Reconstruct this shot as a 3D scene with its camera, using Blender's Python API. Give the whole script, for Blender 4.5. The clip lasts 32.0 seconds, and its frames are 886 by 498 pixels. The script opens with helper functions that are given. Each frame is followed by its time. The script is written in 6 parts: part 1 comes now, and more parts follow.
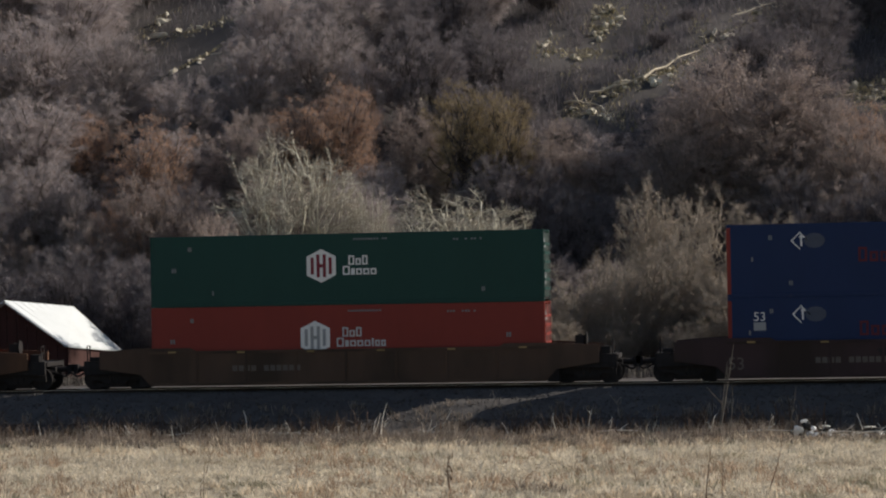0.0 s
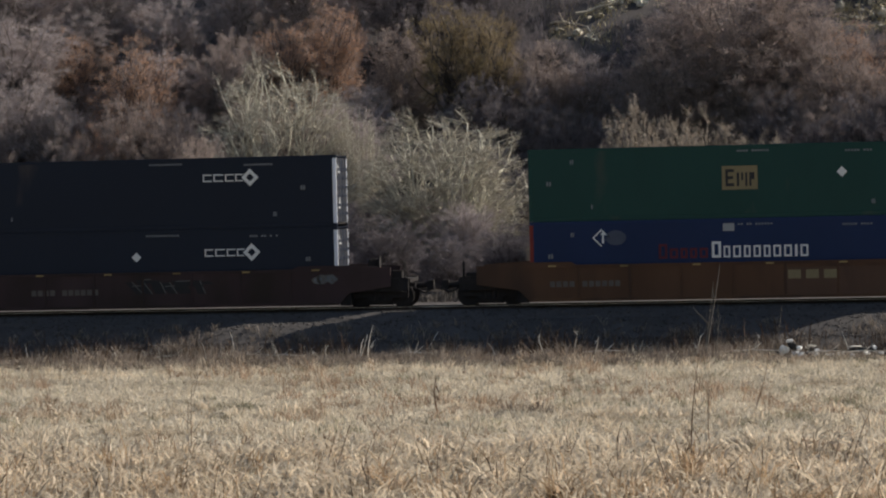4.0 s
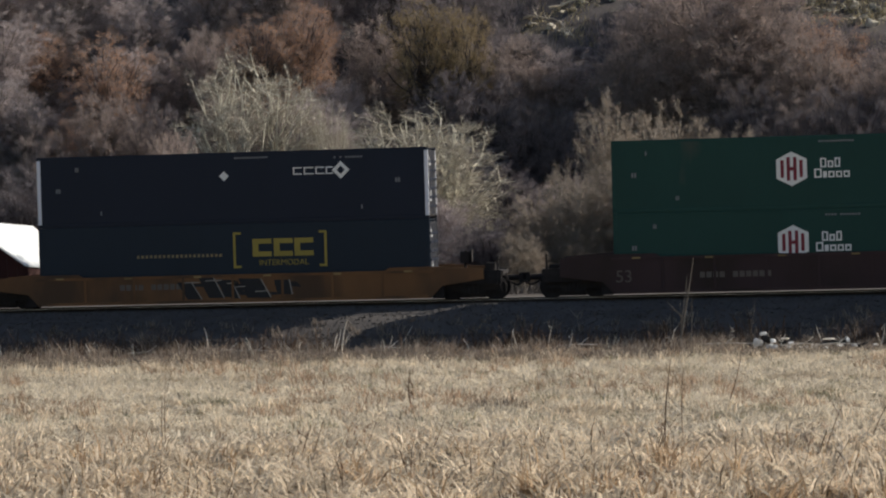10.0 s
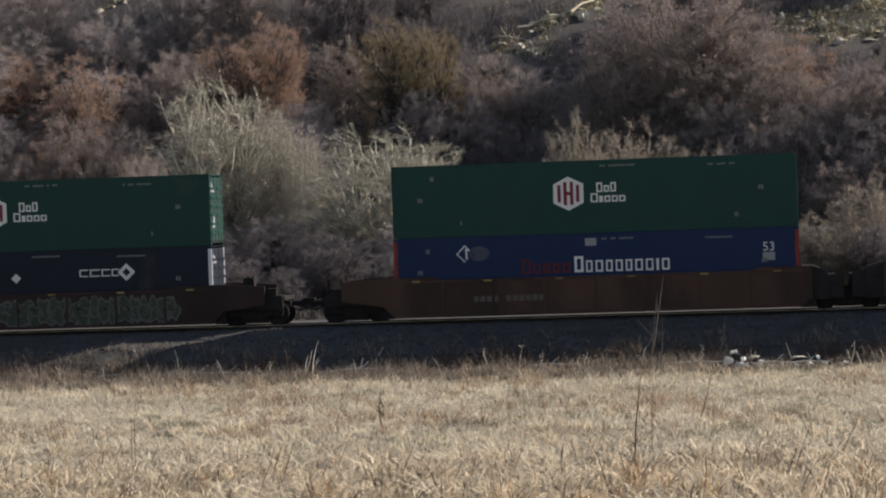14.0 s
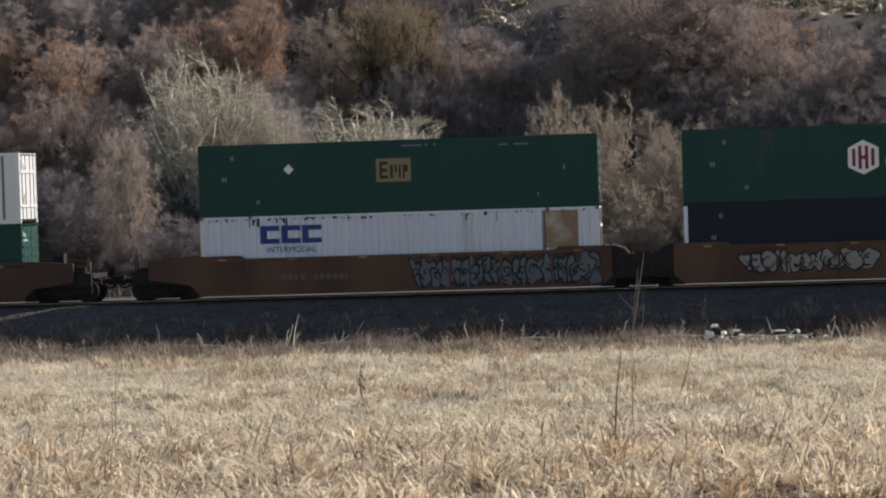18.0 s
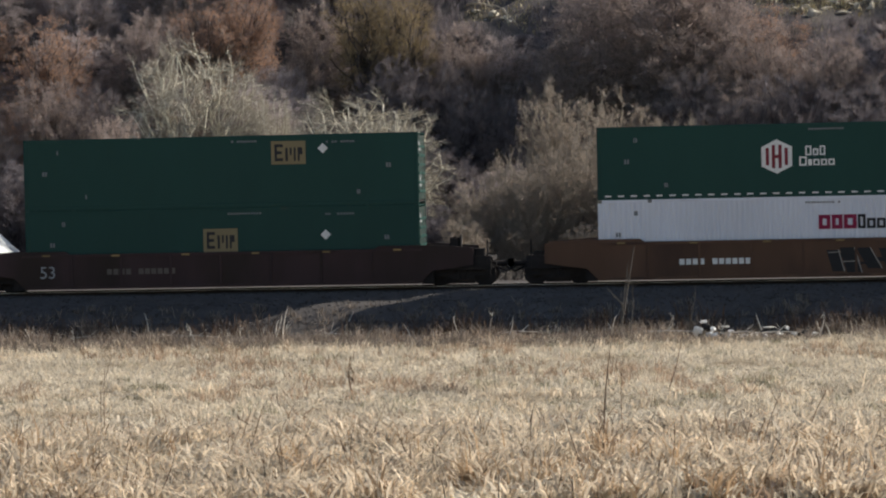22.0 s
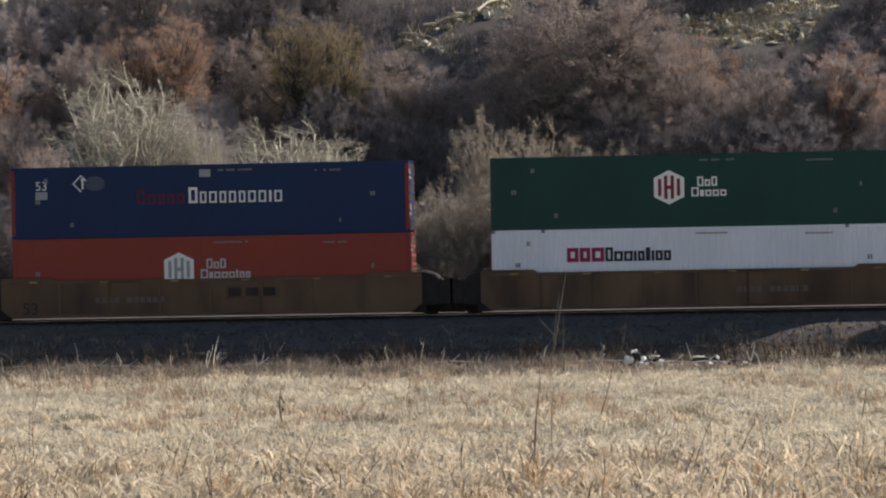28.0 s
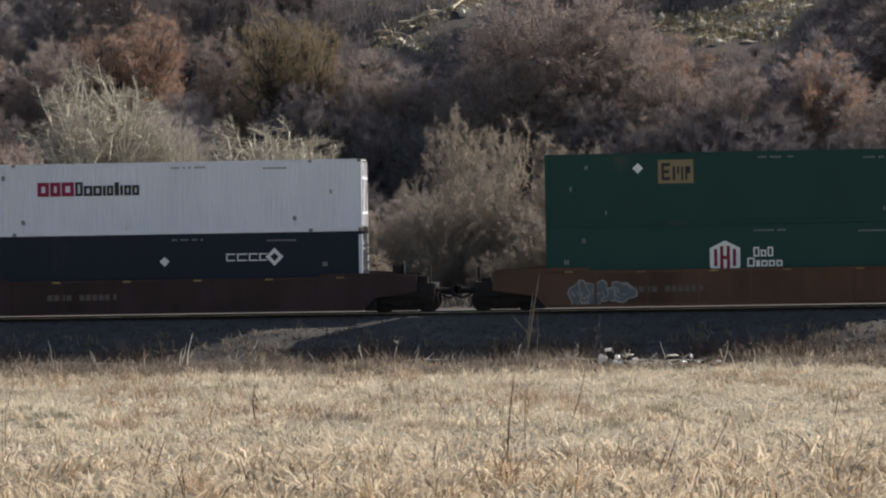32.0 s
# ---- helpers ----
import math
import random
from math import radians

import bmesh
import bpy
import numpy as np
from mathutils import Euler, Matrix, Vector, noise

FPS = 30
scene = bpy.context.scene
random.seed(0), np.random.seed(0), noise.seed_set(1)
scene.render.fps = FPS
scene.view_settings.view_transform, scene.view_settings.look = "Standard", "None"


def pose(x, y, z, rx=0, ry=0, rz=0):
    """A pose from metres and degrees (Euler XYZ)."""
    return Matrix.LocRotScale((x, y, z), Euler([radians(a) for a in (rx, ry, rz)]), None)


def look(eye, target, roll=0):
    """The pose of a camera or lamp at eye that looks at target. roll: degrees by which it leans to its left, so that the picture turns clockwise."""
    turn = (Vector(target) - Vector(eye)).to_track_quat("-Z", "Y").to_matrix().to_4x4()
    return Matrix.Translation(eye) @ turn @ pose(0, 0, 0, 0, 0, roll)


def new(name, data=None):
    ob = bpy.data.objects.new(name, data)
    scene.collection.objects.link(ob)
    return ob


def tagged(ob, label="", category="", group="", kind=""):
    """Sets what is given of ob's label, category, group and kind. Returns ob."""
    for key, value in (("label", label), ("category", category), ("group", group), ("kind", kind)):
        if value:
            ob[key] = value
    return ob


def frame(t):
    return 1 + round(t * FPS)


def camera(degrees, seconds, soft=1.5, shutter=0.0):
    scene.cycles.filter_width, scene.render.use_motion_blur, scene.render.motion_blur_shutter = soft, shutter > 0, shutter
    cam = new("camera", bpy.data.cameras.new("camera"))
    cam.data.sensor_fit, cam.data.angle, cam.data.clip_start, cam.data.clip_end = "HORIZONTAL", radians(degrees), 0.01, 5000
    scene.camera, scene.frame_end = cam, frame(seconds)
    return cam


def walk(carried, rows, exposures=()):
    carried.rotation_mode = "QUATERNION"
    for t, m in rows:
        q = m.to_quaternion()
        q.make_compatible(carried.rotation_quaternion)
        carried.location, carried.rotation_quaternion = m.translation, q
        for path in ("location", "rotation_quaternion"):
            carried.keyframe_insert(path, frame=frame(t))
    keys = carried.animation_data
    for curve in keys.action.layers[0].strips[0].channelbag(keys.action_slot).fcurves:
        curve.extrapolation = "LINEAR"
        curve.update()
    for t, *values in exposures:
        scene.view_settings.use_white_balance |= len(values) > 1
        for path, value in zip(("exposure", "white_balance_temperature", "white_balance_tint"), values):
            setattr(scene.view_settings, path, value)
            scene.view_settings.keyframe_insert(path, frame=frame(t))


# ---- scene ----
# World: the railway runs along x at y = 99.2 m; the dry field lies at z = 0; the camera stands on a bank at the origin.
EYE = 6.15
RAIL = EYE - 4.434          # top of the rails
FACE = 97.95                # near faces of the containers
cam = camera(20.446, 32.0, soft=2.1)
# seconds, sway x, sway z, yaw, pitch, roll
ROWS = [
    (0, -0.066, 0.036, 7.706, 0.601, -1.107), (0.5, -0.033, 0.037, 7.446, 0.210, -1.266), (1, -0.065, 0.035, 7.917, -0.196, -1.009),
    (1.5, -0.081, 0.018, 7.986, -0.533, -0.907), (2, -0.072, 0.023, 7.494, -0.776, -0.943), (2.5, -0.054, 0.018, 7.284, -0.757, -1.092),
    (3, -0.046, 0.010, 7.340, -0.947, -1.296), (3.5, -0.068, 0.010, 7.443, -1.211, -1.265), (5.5, -0.054, 0.003, 7.264, -1.237, -1.476),
    (6, -0.044, 0.007, 7.152, -1.351, -1.423), (6.5, -0.051, -0.007, 7.215, -1.315, -1.516), (7, -0.029, -0.008, 7.309, -1.182, -1.682),
    (7.5, -0.035, -0.006, 7.303, -1.128, -1.701), (8, -0.035, -0.008, 7.004, -1.285, -1.661), (8.5, -0.035, 0.004, 6.856, -1.285, -1.550),
    (9, -0.028, 0.006, 6.935, -1.161, -1.573), (9.5, -0.022, -0.006, 6.931, -1.213, -1.527), (10, -0.026, 0.001, 6.838, -1.358, -1.569),
    (10.5, -0.034, -0.003, 6.616, -1.302, -1.542), (11, -0.030, 0.006, 6.568, -1.178, -1.677), (11.5, -0.028, 0.006, 6.560, -0.985, -1.693),
    (12, -0.014, 0.006, 6.539, -0.926, -1.732), (12.5, -0.011, 0.017, 6.523, -0.842, -1.812), (13, -0.006, 0.022, 6.446, -0.723, -1.886),
    (13.5, -0.001, 0.014, 6.402, -0.730, -2.115), (14, 0.026, 0.012, 6.159, -0.912, -1.954), (14.5, 0.005, 0.002, 6.083, -1.082, -1.793),
    (16.5, 0.009, -0.020, 5.930, -1.843, -1.968), (17, 0.027, -0.007, 5.846, -1.680, -1.904), (17.5, 0.036, -0.007, 5.777, -1.609, -1.956),
    (18, 0.033, -0.002, 5.744, -1.536, -1.824), (18.5, 0.028, -0.006, 5.666, -1.361, -1.770), (19, 0.035, -0.003, 5.637, -1.347, -1.726),
    (19.5, 0.026, 0.000, 5.570, -1.213, -1.490), (20, 0.021, -0.012, 5.503, -1.156, -1.302), (20.5, 0.022, -0.006, 5.585, -1.259, -1.398),
    (21, 0.024, -0.022, 5.551, -1.366, -1.423), (21.5, 0.017, -0.013, 5.436, -1.530, -1.274), (22, 0.008, -0.012, 5.502, -1.696, -1.208),
    (22.5, 0.013, -0.008, 5.635, -1.721, -1.236), (23, -0.005, -0.013, 5.575, -1.588, -1.244), (23.5, -0.013, -0.012, 5.495, -1.454, -1.318),
    (24, -0.004, -0.006, 5.471, -1.452, -1.248), (24.5, -0.004, -0.014, 5.286, -1.321, -1.186), (25, 0.023, -0.019, 4.997, -1.247, -1.010),
    (25.5, 0.017, -0.019, 4.680, -1.380, -0.874), (27.5, 0.047, -0.026, 4.020, -1.045, -1.229), (28, 0.045, -0.011, 3.906, -1.039, -1.146),
    (28.5, 0.054, -0.012, 3.691, -0.972, -1.204), (29, 0.060, -0.005, 3.645, -0.892, -1.123), (29.5, 0.068, -0.002, 3.772, -1.162, -1.109),
    (30, 0.076, -0.019, 3.622, -1.390, -0.989), (30.5, 0.075, -0.024, 3.386, -1.465, -1.105), (31, 0.089, -0.005, 3.318, -1.310, -1.273),
    (31.5, 0.089, 0.016, 3.329, -1.286, -1.123), (32, 0.076, 0.035, 3.325, -1.120, -1.023)
]
EXPOSURES = [(t, stops, 6720, 10) for t, stops in ((0.0, -0.08), (2.0, 0.0), (6.0, 0.14), (13.0, 0.18), (16.5, 0.36), (20.0, 0.4), (28.0, 0.4), (32.0, 0.4))]
walk(cam, [(t, pose(x, 0, EYE + z, 0, 0, yaw) @ pose(0, 0, 0, 90 + pitch, 0, 0) @ pose(0, 0, 0, 0, 0, roll)) for t, x, z, yaw, pitch, roll in ROWS], EXPOSURES)

# ---- light: low autumn sun behind the train, from the right ----
SUN_SIDE, SUN_UP = 32.0, 32.0      # degrees from +x towards +y, and above the ground
world = bpy.data.worlds.new("world")
scene.world = world
world.use_nodes = True
wn = world.node_tree.nodes
sky = wn.new("ShaderNodeTexSky")
sky.sky_type, sky.sun_disc = "NISHITA", False
sky.sun_elevation, sky.sun_rotation = radians(SUN_UP), radians(90 - SUN_SIDE)
world.node_tree.links.new(sky.outputs[0], wn["Background"].inputs[0])
wn["Background"].inputs[1].default_value = 0.081
sun = new("sun", bpy.data.lights.new("sun", "SUN"))
sun.data.energy, sun.data.angle, sun.data.color = 5.4, radians(0.6), (1.0, 0.94, 0.86)
sd = Vector((math.cos(radians(SUN_UP)) * math.cos(radians(SUN_SIDE)), math.cos(radians(SUN_UP)) * math.sin(radians(SUN_SIDE)), math.sin(radians(SUN_UP))))
sun.matrix_basis = look(sd * 300, (0, 0, 0))


# ---- materials ----
def mat(name, colour, rough=0.7, metal=0.0, scale=2.0, vary=0.25, fine=30.0, grain=0.15, bump=0.2, each=0.0, island=0.0, dirt=None, dirt_amount=0.0, stretch=(1, 1, 1), spec=0.3, thin=0.0):
    """A surface with large stains, fine grain, relief, and a shade of its own for each object or island."""
    m = bpy.data.materials.new(name)
    m.use_nodes = True
    nt = m.node_tree
    bsdf = nt.nodes["Principled BSDF"]
    co = nt.nodes.new("ShaderNodeTexCoord")
    mp = nt.nodes.new("ShaderNodeMapping")
    mp.inputs["Scale"].default_value = stretch
    off = nt.nodes.new("ShaderNodeVectorMath")
    own = nt.nodes.new("ShaderNodeObjectInfo")
    off.operation = "MULTIPLY_ADD"
    nt.links.new(own.outputs["Random"], off.inputs[0])
    off.inputs[1].default_value = (61.0, 37.0, 13.0) if each else (0.0, 0.0, 0.0)
    nt.links.new(co.outputs["Object"], off.inputs[2])
    nt.links.new(off.outputs[0], mp.inputs[0])

    def noise_at(s, detail):
        n = nt.nodes.new("ShaderNodeTexNoise")
        n.inputs["Scale"].default_value, n.inputs["Detail"].default_value = s, detail
        nt.links.new(mp.outputs[0], n.inputs["Vector"])
        return n.outputs[0]

    def math_node(op, a, b):
        n = nt.nodes.new("ShaderNodeMath")
        n.operation = op
        for k, v in ((0, a), (1, b)):
            if isinstance(v, (int, float)):
                n.inputs[k].default_value = v
            else:
                nt.links.new(v, n.inputs[k])
        return n.outputs[0]

    big, small = noise_at(scale, 4), noise_at(fine, 3)
    value = math_node("ADD", math_node("MULTIPLY", math_node("SUBTRACT", big, 0.5), 2.4 * vary), 1.0)
    value = math_node("ADD", value, math_node("MULTIPLY", math_node("SUBTRACT", small, 0.5), 2 * grain))
    if each:
        oi = nt.nodes.new("ShaderNodeObjectInfo")
        value = math_node("ADD", value, math_node("MULTIPLY", math_node("SUBTRACT", oi.outputs["Random"], 0.5), 2 * each))
    if island:
        ge = nt.nodes.new("ShaderNodeNewGeometry")
        value = math_node("ADD", value, math_node("MULTIPLY", math_node("SUBTRACT", ge.outputs["Random Per Island"], 0.5), 2 * island))
    hsv = nt.nodes.new("ShaderNodeHueSaturation")
    hsv.inputs["Color"].default_value = (*colour, 1)
    nt.links.new(value, hsv.inputs["Value"])
    out = hsv.outputs[0]
    if dirt:
        mx = nt.nodes.new("ShaderNodeMix")
        mx.data_type = "RGBA"
        fac = math_node("MULTIPLY", math_node("SUBTRACT", noise_at(scale * 0.6 + 0.1, 6), 0.62 - dirt_amount), 5.0)
        fac = math_node("MINIMUM", math_node("MAXIMUM", fac, 0.0), 0.85)
        nt.links.new(fac, mx.inputs[0])
        nt.links.new(out, mx.inputs[6])
        mx.inputs[7].default_value = (*dirt, 1)
        out = mx.outputs[2]
    nt.links.new(out, bsdf.inputs["Base Color"])
    bsdf.inputs["Roughness"].default_value, bsdf.inputs["Metallic"].default_value = rough, metal
    bsdf.inputs["Specular IOR Level"].default_value = spec
    if bump:
        bp = nt.nodes.new("ShaderNodeBump")
        bp.inputs["Strength"].default_value, bp.inputs["Distance"].default_value = bump, 0.02
        nt.links.new(small, bp.inputs["Height"])
        nt.links.new(bp.outputs[0], bsdf.inputs["Normal"])
    if thin:      # light that passes through dry leaves and blades
        tr, ms = nt.nodes.new("ShaderNodeBsdfTranslucent"), nt.nodes.new("ShaderNodeMixShader")
        nt.links.new(out, tr.inputs[0])
        ms.inputs[0].default_value = thin
        nt.links.new(bsdf.outputs[0], ms.inputs[1])
        nt.links.new(tr.outputs[0], ms.inputs[2])
        nt.links.new(ms.outputs[0], nt.nodes["Material Output"].inputs[0])
    return m


def paint(name, colour, rough=0.5, dirt=(0.12, 0.09, 0.07), amount=-0.04, spec=0.22, vary=0.12):
    """Weathered paint on steel: streaks that run down, and a film of dirt."""
    return mat(name, colour, rough, scale=0.5, vary=vary, fine=3.0, grain=0.05, bump=0.05, each=0.05, dirt=dirt, dirt_amount=amount, stretch=(1, 1, 0.35), spec=spec)


GREEN = paint("green_paint", (0.012, 0.057, 0.049))
RED = paint("red_paint", (0.23, 0.036, 0.028))
RED_BRIGHT = paint("bright_red_paint", (0.33, 0.058, 0.04))
ORANGE_RED = paint("orange_red_paint", (0.25, 0.045, 0.032))
MAROON = paint("maroon_paint", (0.13, 0.036, 0.043))
NAVY = paint("navy_paint", (0.01, 0.016, 0.032))
NAVY_FADED = paint("faded_navy_paint", (0.012, 0.023, 0.038))
BLUE = paint("blue_paint", (0.009, 0.026, 0.088))
WHITE = paint("white_paint", (0.73, 0.755, 0.83), dirt=(0.42, 0.38, 0.33), amount=0.0)
IVORY = paint("ivory_paint", (0.8, 0.77, 0.71), dirt=(0.36, 0.27, 0.19), amount=0.02)
STAINED = paint("stained_ivory_paint", (0.74, 0.71, 0.66), dirt=(0.33, 0.24, 0.17), amount=0.09, vary=0.2)
CREAM = paint("grey_white_paint", (0.42, 0.405, 0.375), dirt=(0.26, 0.21, 0.16), amount=0.03)
SILVER = mat("ribbed_aluminium", (0.7, 0.71, 0.74), 0.45, 0.35, scale=0.8, vary=0.14, fine=6, grain=0.05, bump=0.05, each=0.04, stretch=(1, 1, 0.3))
RIB = mat("dark_aluminium_post", (0.2, 0.205, 0.22), 0.5, 0.4, bump=0.05)
SIGN_WHITE = mat("white_lettering", (0.78, 0.78, 0.77), 0.5, scale=1.5, vary=0.1, bump=0)
SIGN_GREY = mat("grey_lettering", (0.32, 0.33, 0.34), 0.6, scale=1.5, vary=0.1, bump=0)
SIGN_PALE = mat("pale_grey_lettering", (0.5, 0.5, 0.5), 0.6, scale=1.5, vary=0.15, bump=0)
SIGN_DULL = mat("dull_grey_lettering", (0.2, 0.21, 0.22), 0.6, scale=1.5, vary=0.2, bump=0)
SIGN_MAROON = mat("dark_red_lettering", (0.2, 0.02, 0.035), 0.5, scale=1.5, vary=0.1, bump=0)
SIGN_FADED = mat("faded_red_lettering", (0.11, 0.017, 0.028), 0.6, scale=1.5, vary=0.25, bump=0)
SIGN_RED = mat("red_lettering", (0.27, 0.013, 0.06), 0.5, scale=1.5, vary=0.1, bump=0)
SIGN_BLACK = mat("black_lettering", (0.022, 0.022, 0.026), 0.5, scale=1.5, vary=0.1, bump=0)
SIGN_YELLOW = mat("yellow_lettering", (0.62, 0.42, 0.05), 0.5, scale=1.5, vary=0.15, bump=0)
SIGN_OCHRE = mat("ochre_lettering", (0.33, 0.26, 0.055), 0.5, scale=1.5, vary=0.2, bump=0)
SIGN_TAN = mat("faded_tan_board", (0.25, 0.2, 0.11), 0.6, scale=1.5, vary=0.15, bump=0)
SIGN_BLUE = mat("blue_lettering", (0.02, 0.05, 0.22), 0.5, scale=1.5, vary=0.1, bump=0)
ORANGE_PATCH = mat("orange_patch", (0.38, 0.2, 0.08), 0.6, scale=1.5, vary=0.2, bump=0)
WELL_RUST = paint("rust_brown_paint", (0.058, 0.036, 0.037), 0.75, (0.035, 0.025, 0.02), 0.18, vary=0.34)
WELL_TAN = paint("tan_brown_paint", (0.11, 0.056, 0.032), 0.7, (0.06, 0.035, 0.025), 0.16, vary=0.34)
WELL_YELLOW = paint("old_yellow_paint", (0.2, 0.1, 0.045), 0.7, (0.07, 0.045, 0.03), 0.16, vary=0.34)
WELL_DUN = paint("dun_brown_paint", (0.135, 0.084, 0.053), 0.7, (0.06, 0.04, 0.03), 0.16, vary=0.34)
REFLECTOR = mat("amber_reflector", (0.3, 0.21, 0.09), 0.5, scale=3, vary=0.2, bump=0, each=0.3)
WELL_OLIVE = paint("dirty_yellow_paint", (0.095, 0.06, 0.043), 0.75, (0.05, 0.035, 0.025), 0.18, vary=0.34)
WELL_UMBER = paint("umber_brown_paint", (0.09, 0.052, 0.04), 0.75, (0.05, 0.032, 0.026), 0.16, vary=0.34)
WELL_AMBER = paint("orange_brown_paint", (0.125, 0.07, 0.046), 0.7, (0.07, 0.04, 0.03), 0.16, vary=0.34)
BLACK_STEEL = mat("greasy_black_steel", (0.03, 0.027, 0.027), 0.9, 0.0, scale=4, vary=0.35, bump=0.2, spec=0.12)
JOINT = mat("grimy_joint_steel", (0.034, 0.03, 0.03), 0.9, scale=4, vary=0.3, bump=0.2, spec=0.1)
STEEL = mat("dull_steel", (0.22, 0.21, 0.2), 0.45, 0.8, scale=6, vary=0.25, bump=0.1)
RAIL_TOP = mat("polished_rail", (0.55, 0.54, 0.53), 0.3, 0.9, scale=3, vary=0.15, bump=0.02)
RAIL_SIDE = mat("rusty_rail", (0.05, 0.037, 0.031), 0.85, 0.2, scale=6, vary=0.3)
TIE = mat("creosoted_timber", (0.06, 0.048, 0.04), 0.9, scale=3, vary=0.3, each=0.15, stretch=(6, 0.6, 4))
FADED = mat("faded_stencil", (0.13, 0.11, 0.095), 0.7, scale=3, vary=0.2, bump=0)
GRAFFITI = [mat("spray_" + n, c, 0.6, scale=3, vary=0.2, bump=0) for n, c in (("grey", (0.12, 0.115, 0.11)), ("pale", (0.3, 0.275, 0.25)), ("green", (0.05, 0.065, 0.04)), ("blue", (0.135, 0.15, 0.165)), ("black", (0.02, 0.02, 0.022)), ("yellow", (0.07, 0.066, 0.042)))]


# ---- mesh building ----
class Build:
    """Vertices and faces of one mesh, gathered from simple solids."""

    def __init__(self):
        self.v, self.f = [], []

    def add(self, verts, faces):
        n = len(self.v)
        self.v += [tuple(v) for v in verts]
        self.f += [tuple(n + i for i in f) for f in faces]
        return self

    def box(self, x0, x1, y0, y1, z0, z1, cut=0.0):
        """A box; cut bevels its upright edges."""
        if cut:
            c = cut
            return self.prism([(x0 + c, y0), (x1 - c, y0), (x1, y0 + c), (x1, y1 - c), (x1 - c, y1), (x0 + c, y1), (x0, y1 - c), (x0, y0 + c)], z0, z1, "z")
        v = [(x, y, z) for x in (x0, x1) for y in (y0, y1) for z in (z0, z1)]
        return self.add(v, [(0, 1, 3, 2), (4, 6, 7, 5), (0, 4, 5, 1), (2, 3, 7, 6), (0, 2, 6, 4), (1, 5, 7, 3)])

    def prism(self, outline, a, b, axis):
        """An outline drawn out from a to b along an axis. The outline holds the two other coordinates, in order."""
        def put(p, w):
            return {"x": (w, p[0], p[1]), "y": (p[0], w, p[1]), "z": (p[0], p[1], w)}[axis]
        n = len(outline)
        v = [put(p, a) for p in outline] + [put(p, b) for p in outline]
        f = [(i, (i + 1) % n, n + (i + 1) % n, n + i) for i in range(n)]
        return self.add(v, f + [tuple(reversed(range(n))), tuple(range(n, 2 * n))])

    def rod(self, a, b, r0, r1=None, sides=8):
        """A round bar from a to b that may taper."""
        r1 = r0 if r1 is None else r1
        a, b = Vector(a), Vector(b)
        q = (b - a).to_track_quat("Z", "Y")
        ring = [q @ Vector((math.cos(2 * math.pi * i / sides), math.sin(2 * math.pi * i / sides), 0)) for i in range(sides)]
        v = [a + r0 * p for p in ring] + [b + r1 * p for p in ring]
        f = [(i, (i + 1) % sides, sides + (i + 1) % sides, sides + i) for i in range(sides)]
        return self.add(v, f + [tuple(reversed(range(sides))), tuple(range(sides, 2 * sides))])

    def mesh(self, name, material, smooth=False):
        me = bpy.data.meshes.new(name)
        me.from_pydata(self.v, [], self.f)
        bm = bmesh.new()
        bm.from_mesh(me)
        bmesh.ops.recalc_face_normals(bm, faces=bm.faces)
        bm.to_mesh(me)
        bm.free()
        me.materials.append(material)
        if smooth:
            me.shade_smooth()
        return me


def part(name, build, material, parent, label="", at=None, smooth=False):
    """One mesh object under a thing or a part, from a Build or a ready mesh."""
    me = build if isinstance(build, bpy.types.Mesh) else build.mesh(name, material, smooth)
    ob = new(name, me)
    ob.parent = parent
    if at is not None:
        ob.matrix_basis = at
    return tagged(ob, label)


def raw_mesh(name, verts, faces, material, smooth=False):
    """A mesh from arrays: vertices n x 3, faces n x 3 or n x 4."""
    verts, faces = np.asarray(verts, np.float32), np.asarray(faces, np.int32)
    me = bpy.data.meshes.new(name)
    k = faces.shape[1]
    me.vertices.add(len(verts))
    me.vertices.foreach_set("co", verts.ravel())
    me.loops.add(faces.size)
    me.loops.foreach_set("vertex_index", faces.ravel())
    me.polygons.add(len(faces))
    me.polygons.foreach_set("loop_start", np.arange(0, faces.size, k, dtype=np.int32))
    me.update(calc_edges=True)
    me.validate()
    me.materials.append(material)
    if smooth:
        me.shade_smooth()
    return me


# ---- land ----
def smooth_step(a, b, x):
    t = np.clip((x - a) / (b - a), 0, 1)
    return t * t * (3 - 2 * t)


def wave(x, y, scale, seed):
    """Soft uneven ground: a few crossing waves."""
    rng = np.random.RandomState(seed)
    out = 0
    for k in range(6):
        a, ph, f = rng.uniform(0, 6.3), rng.uniform(0, 6.3), rng.uniform(0.6, 1.6) / scale
        out = out + np.sin((np.cos(a) * x + np.sin(a) * y) * f * 6.28 + ph)
    return out / 6


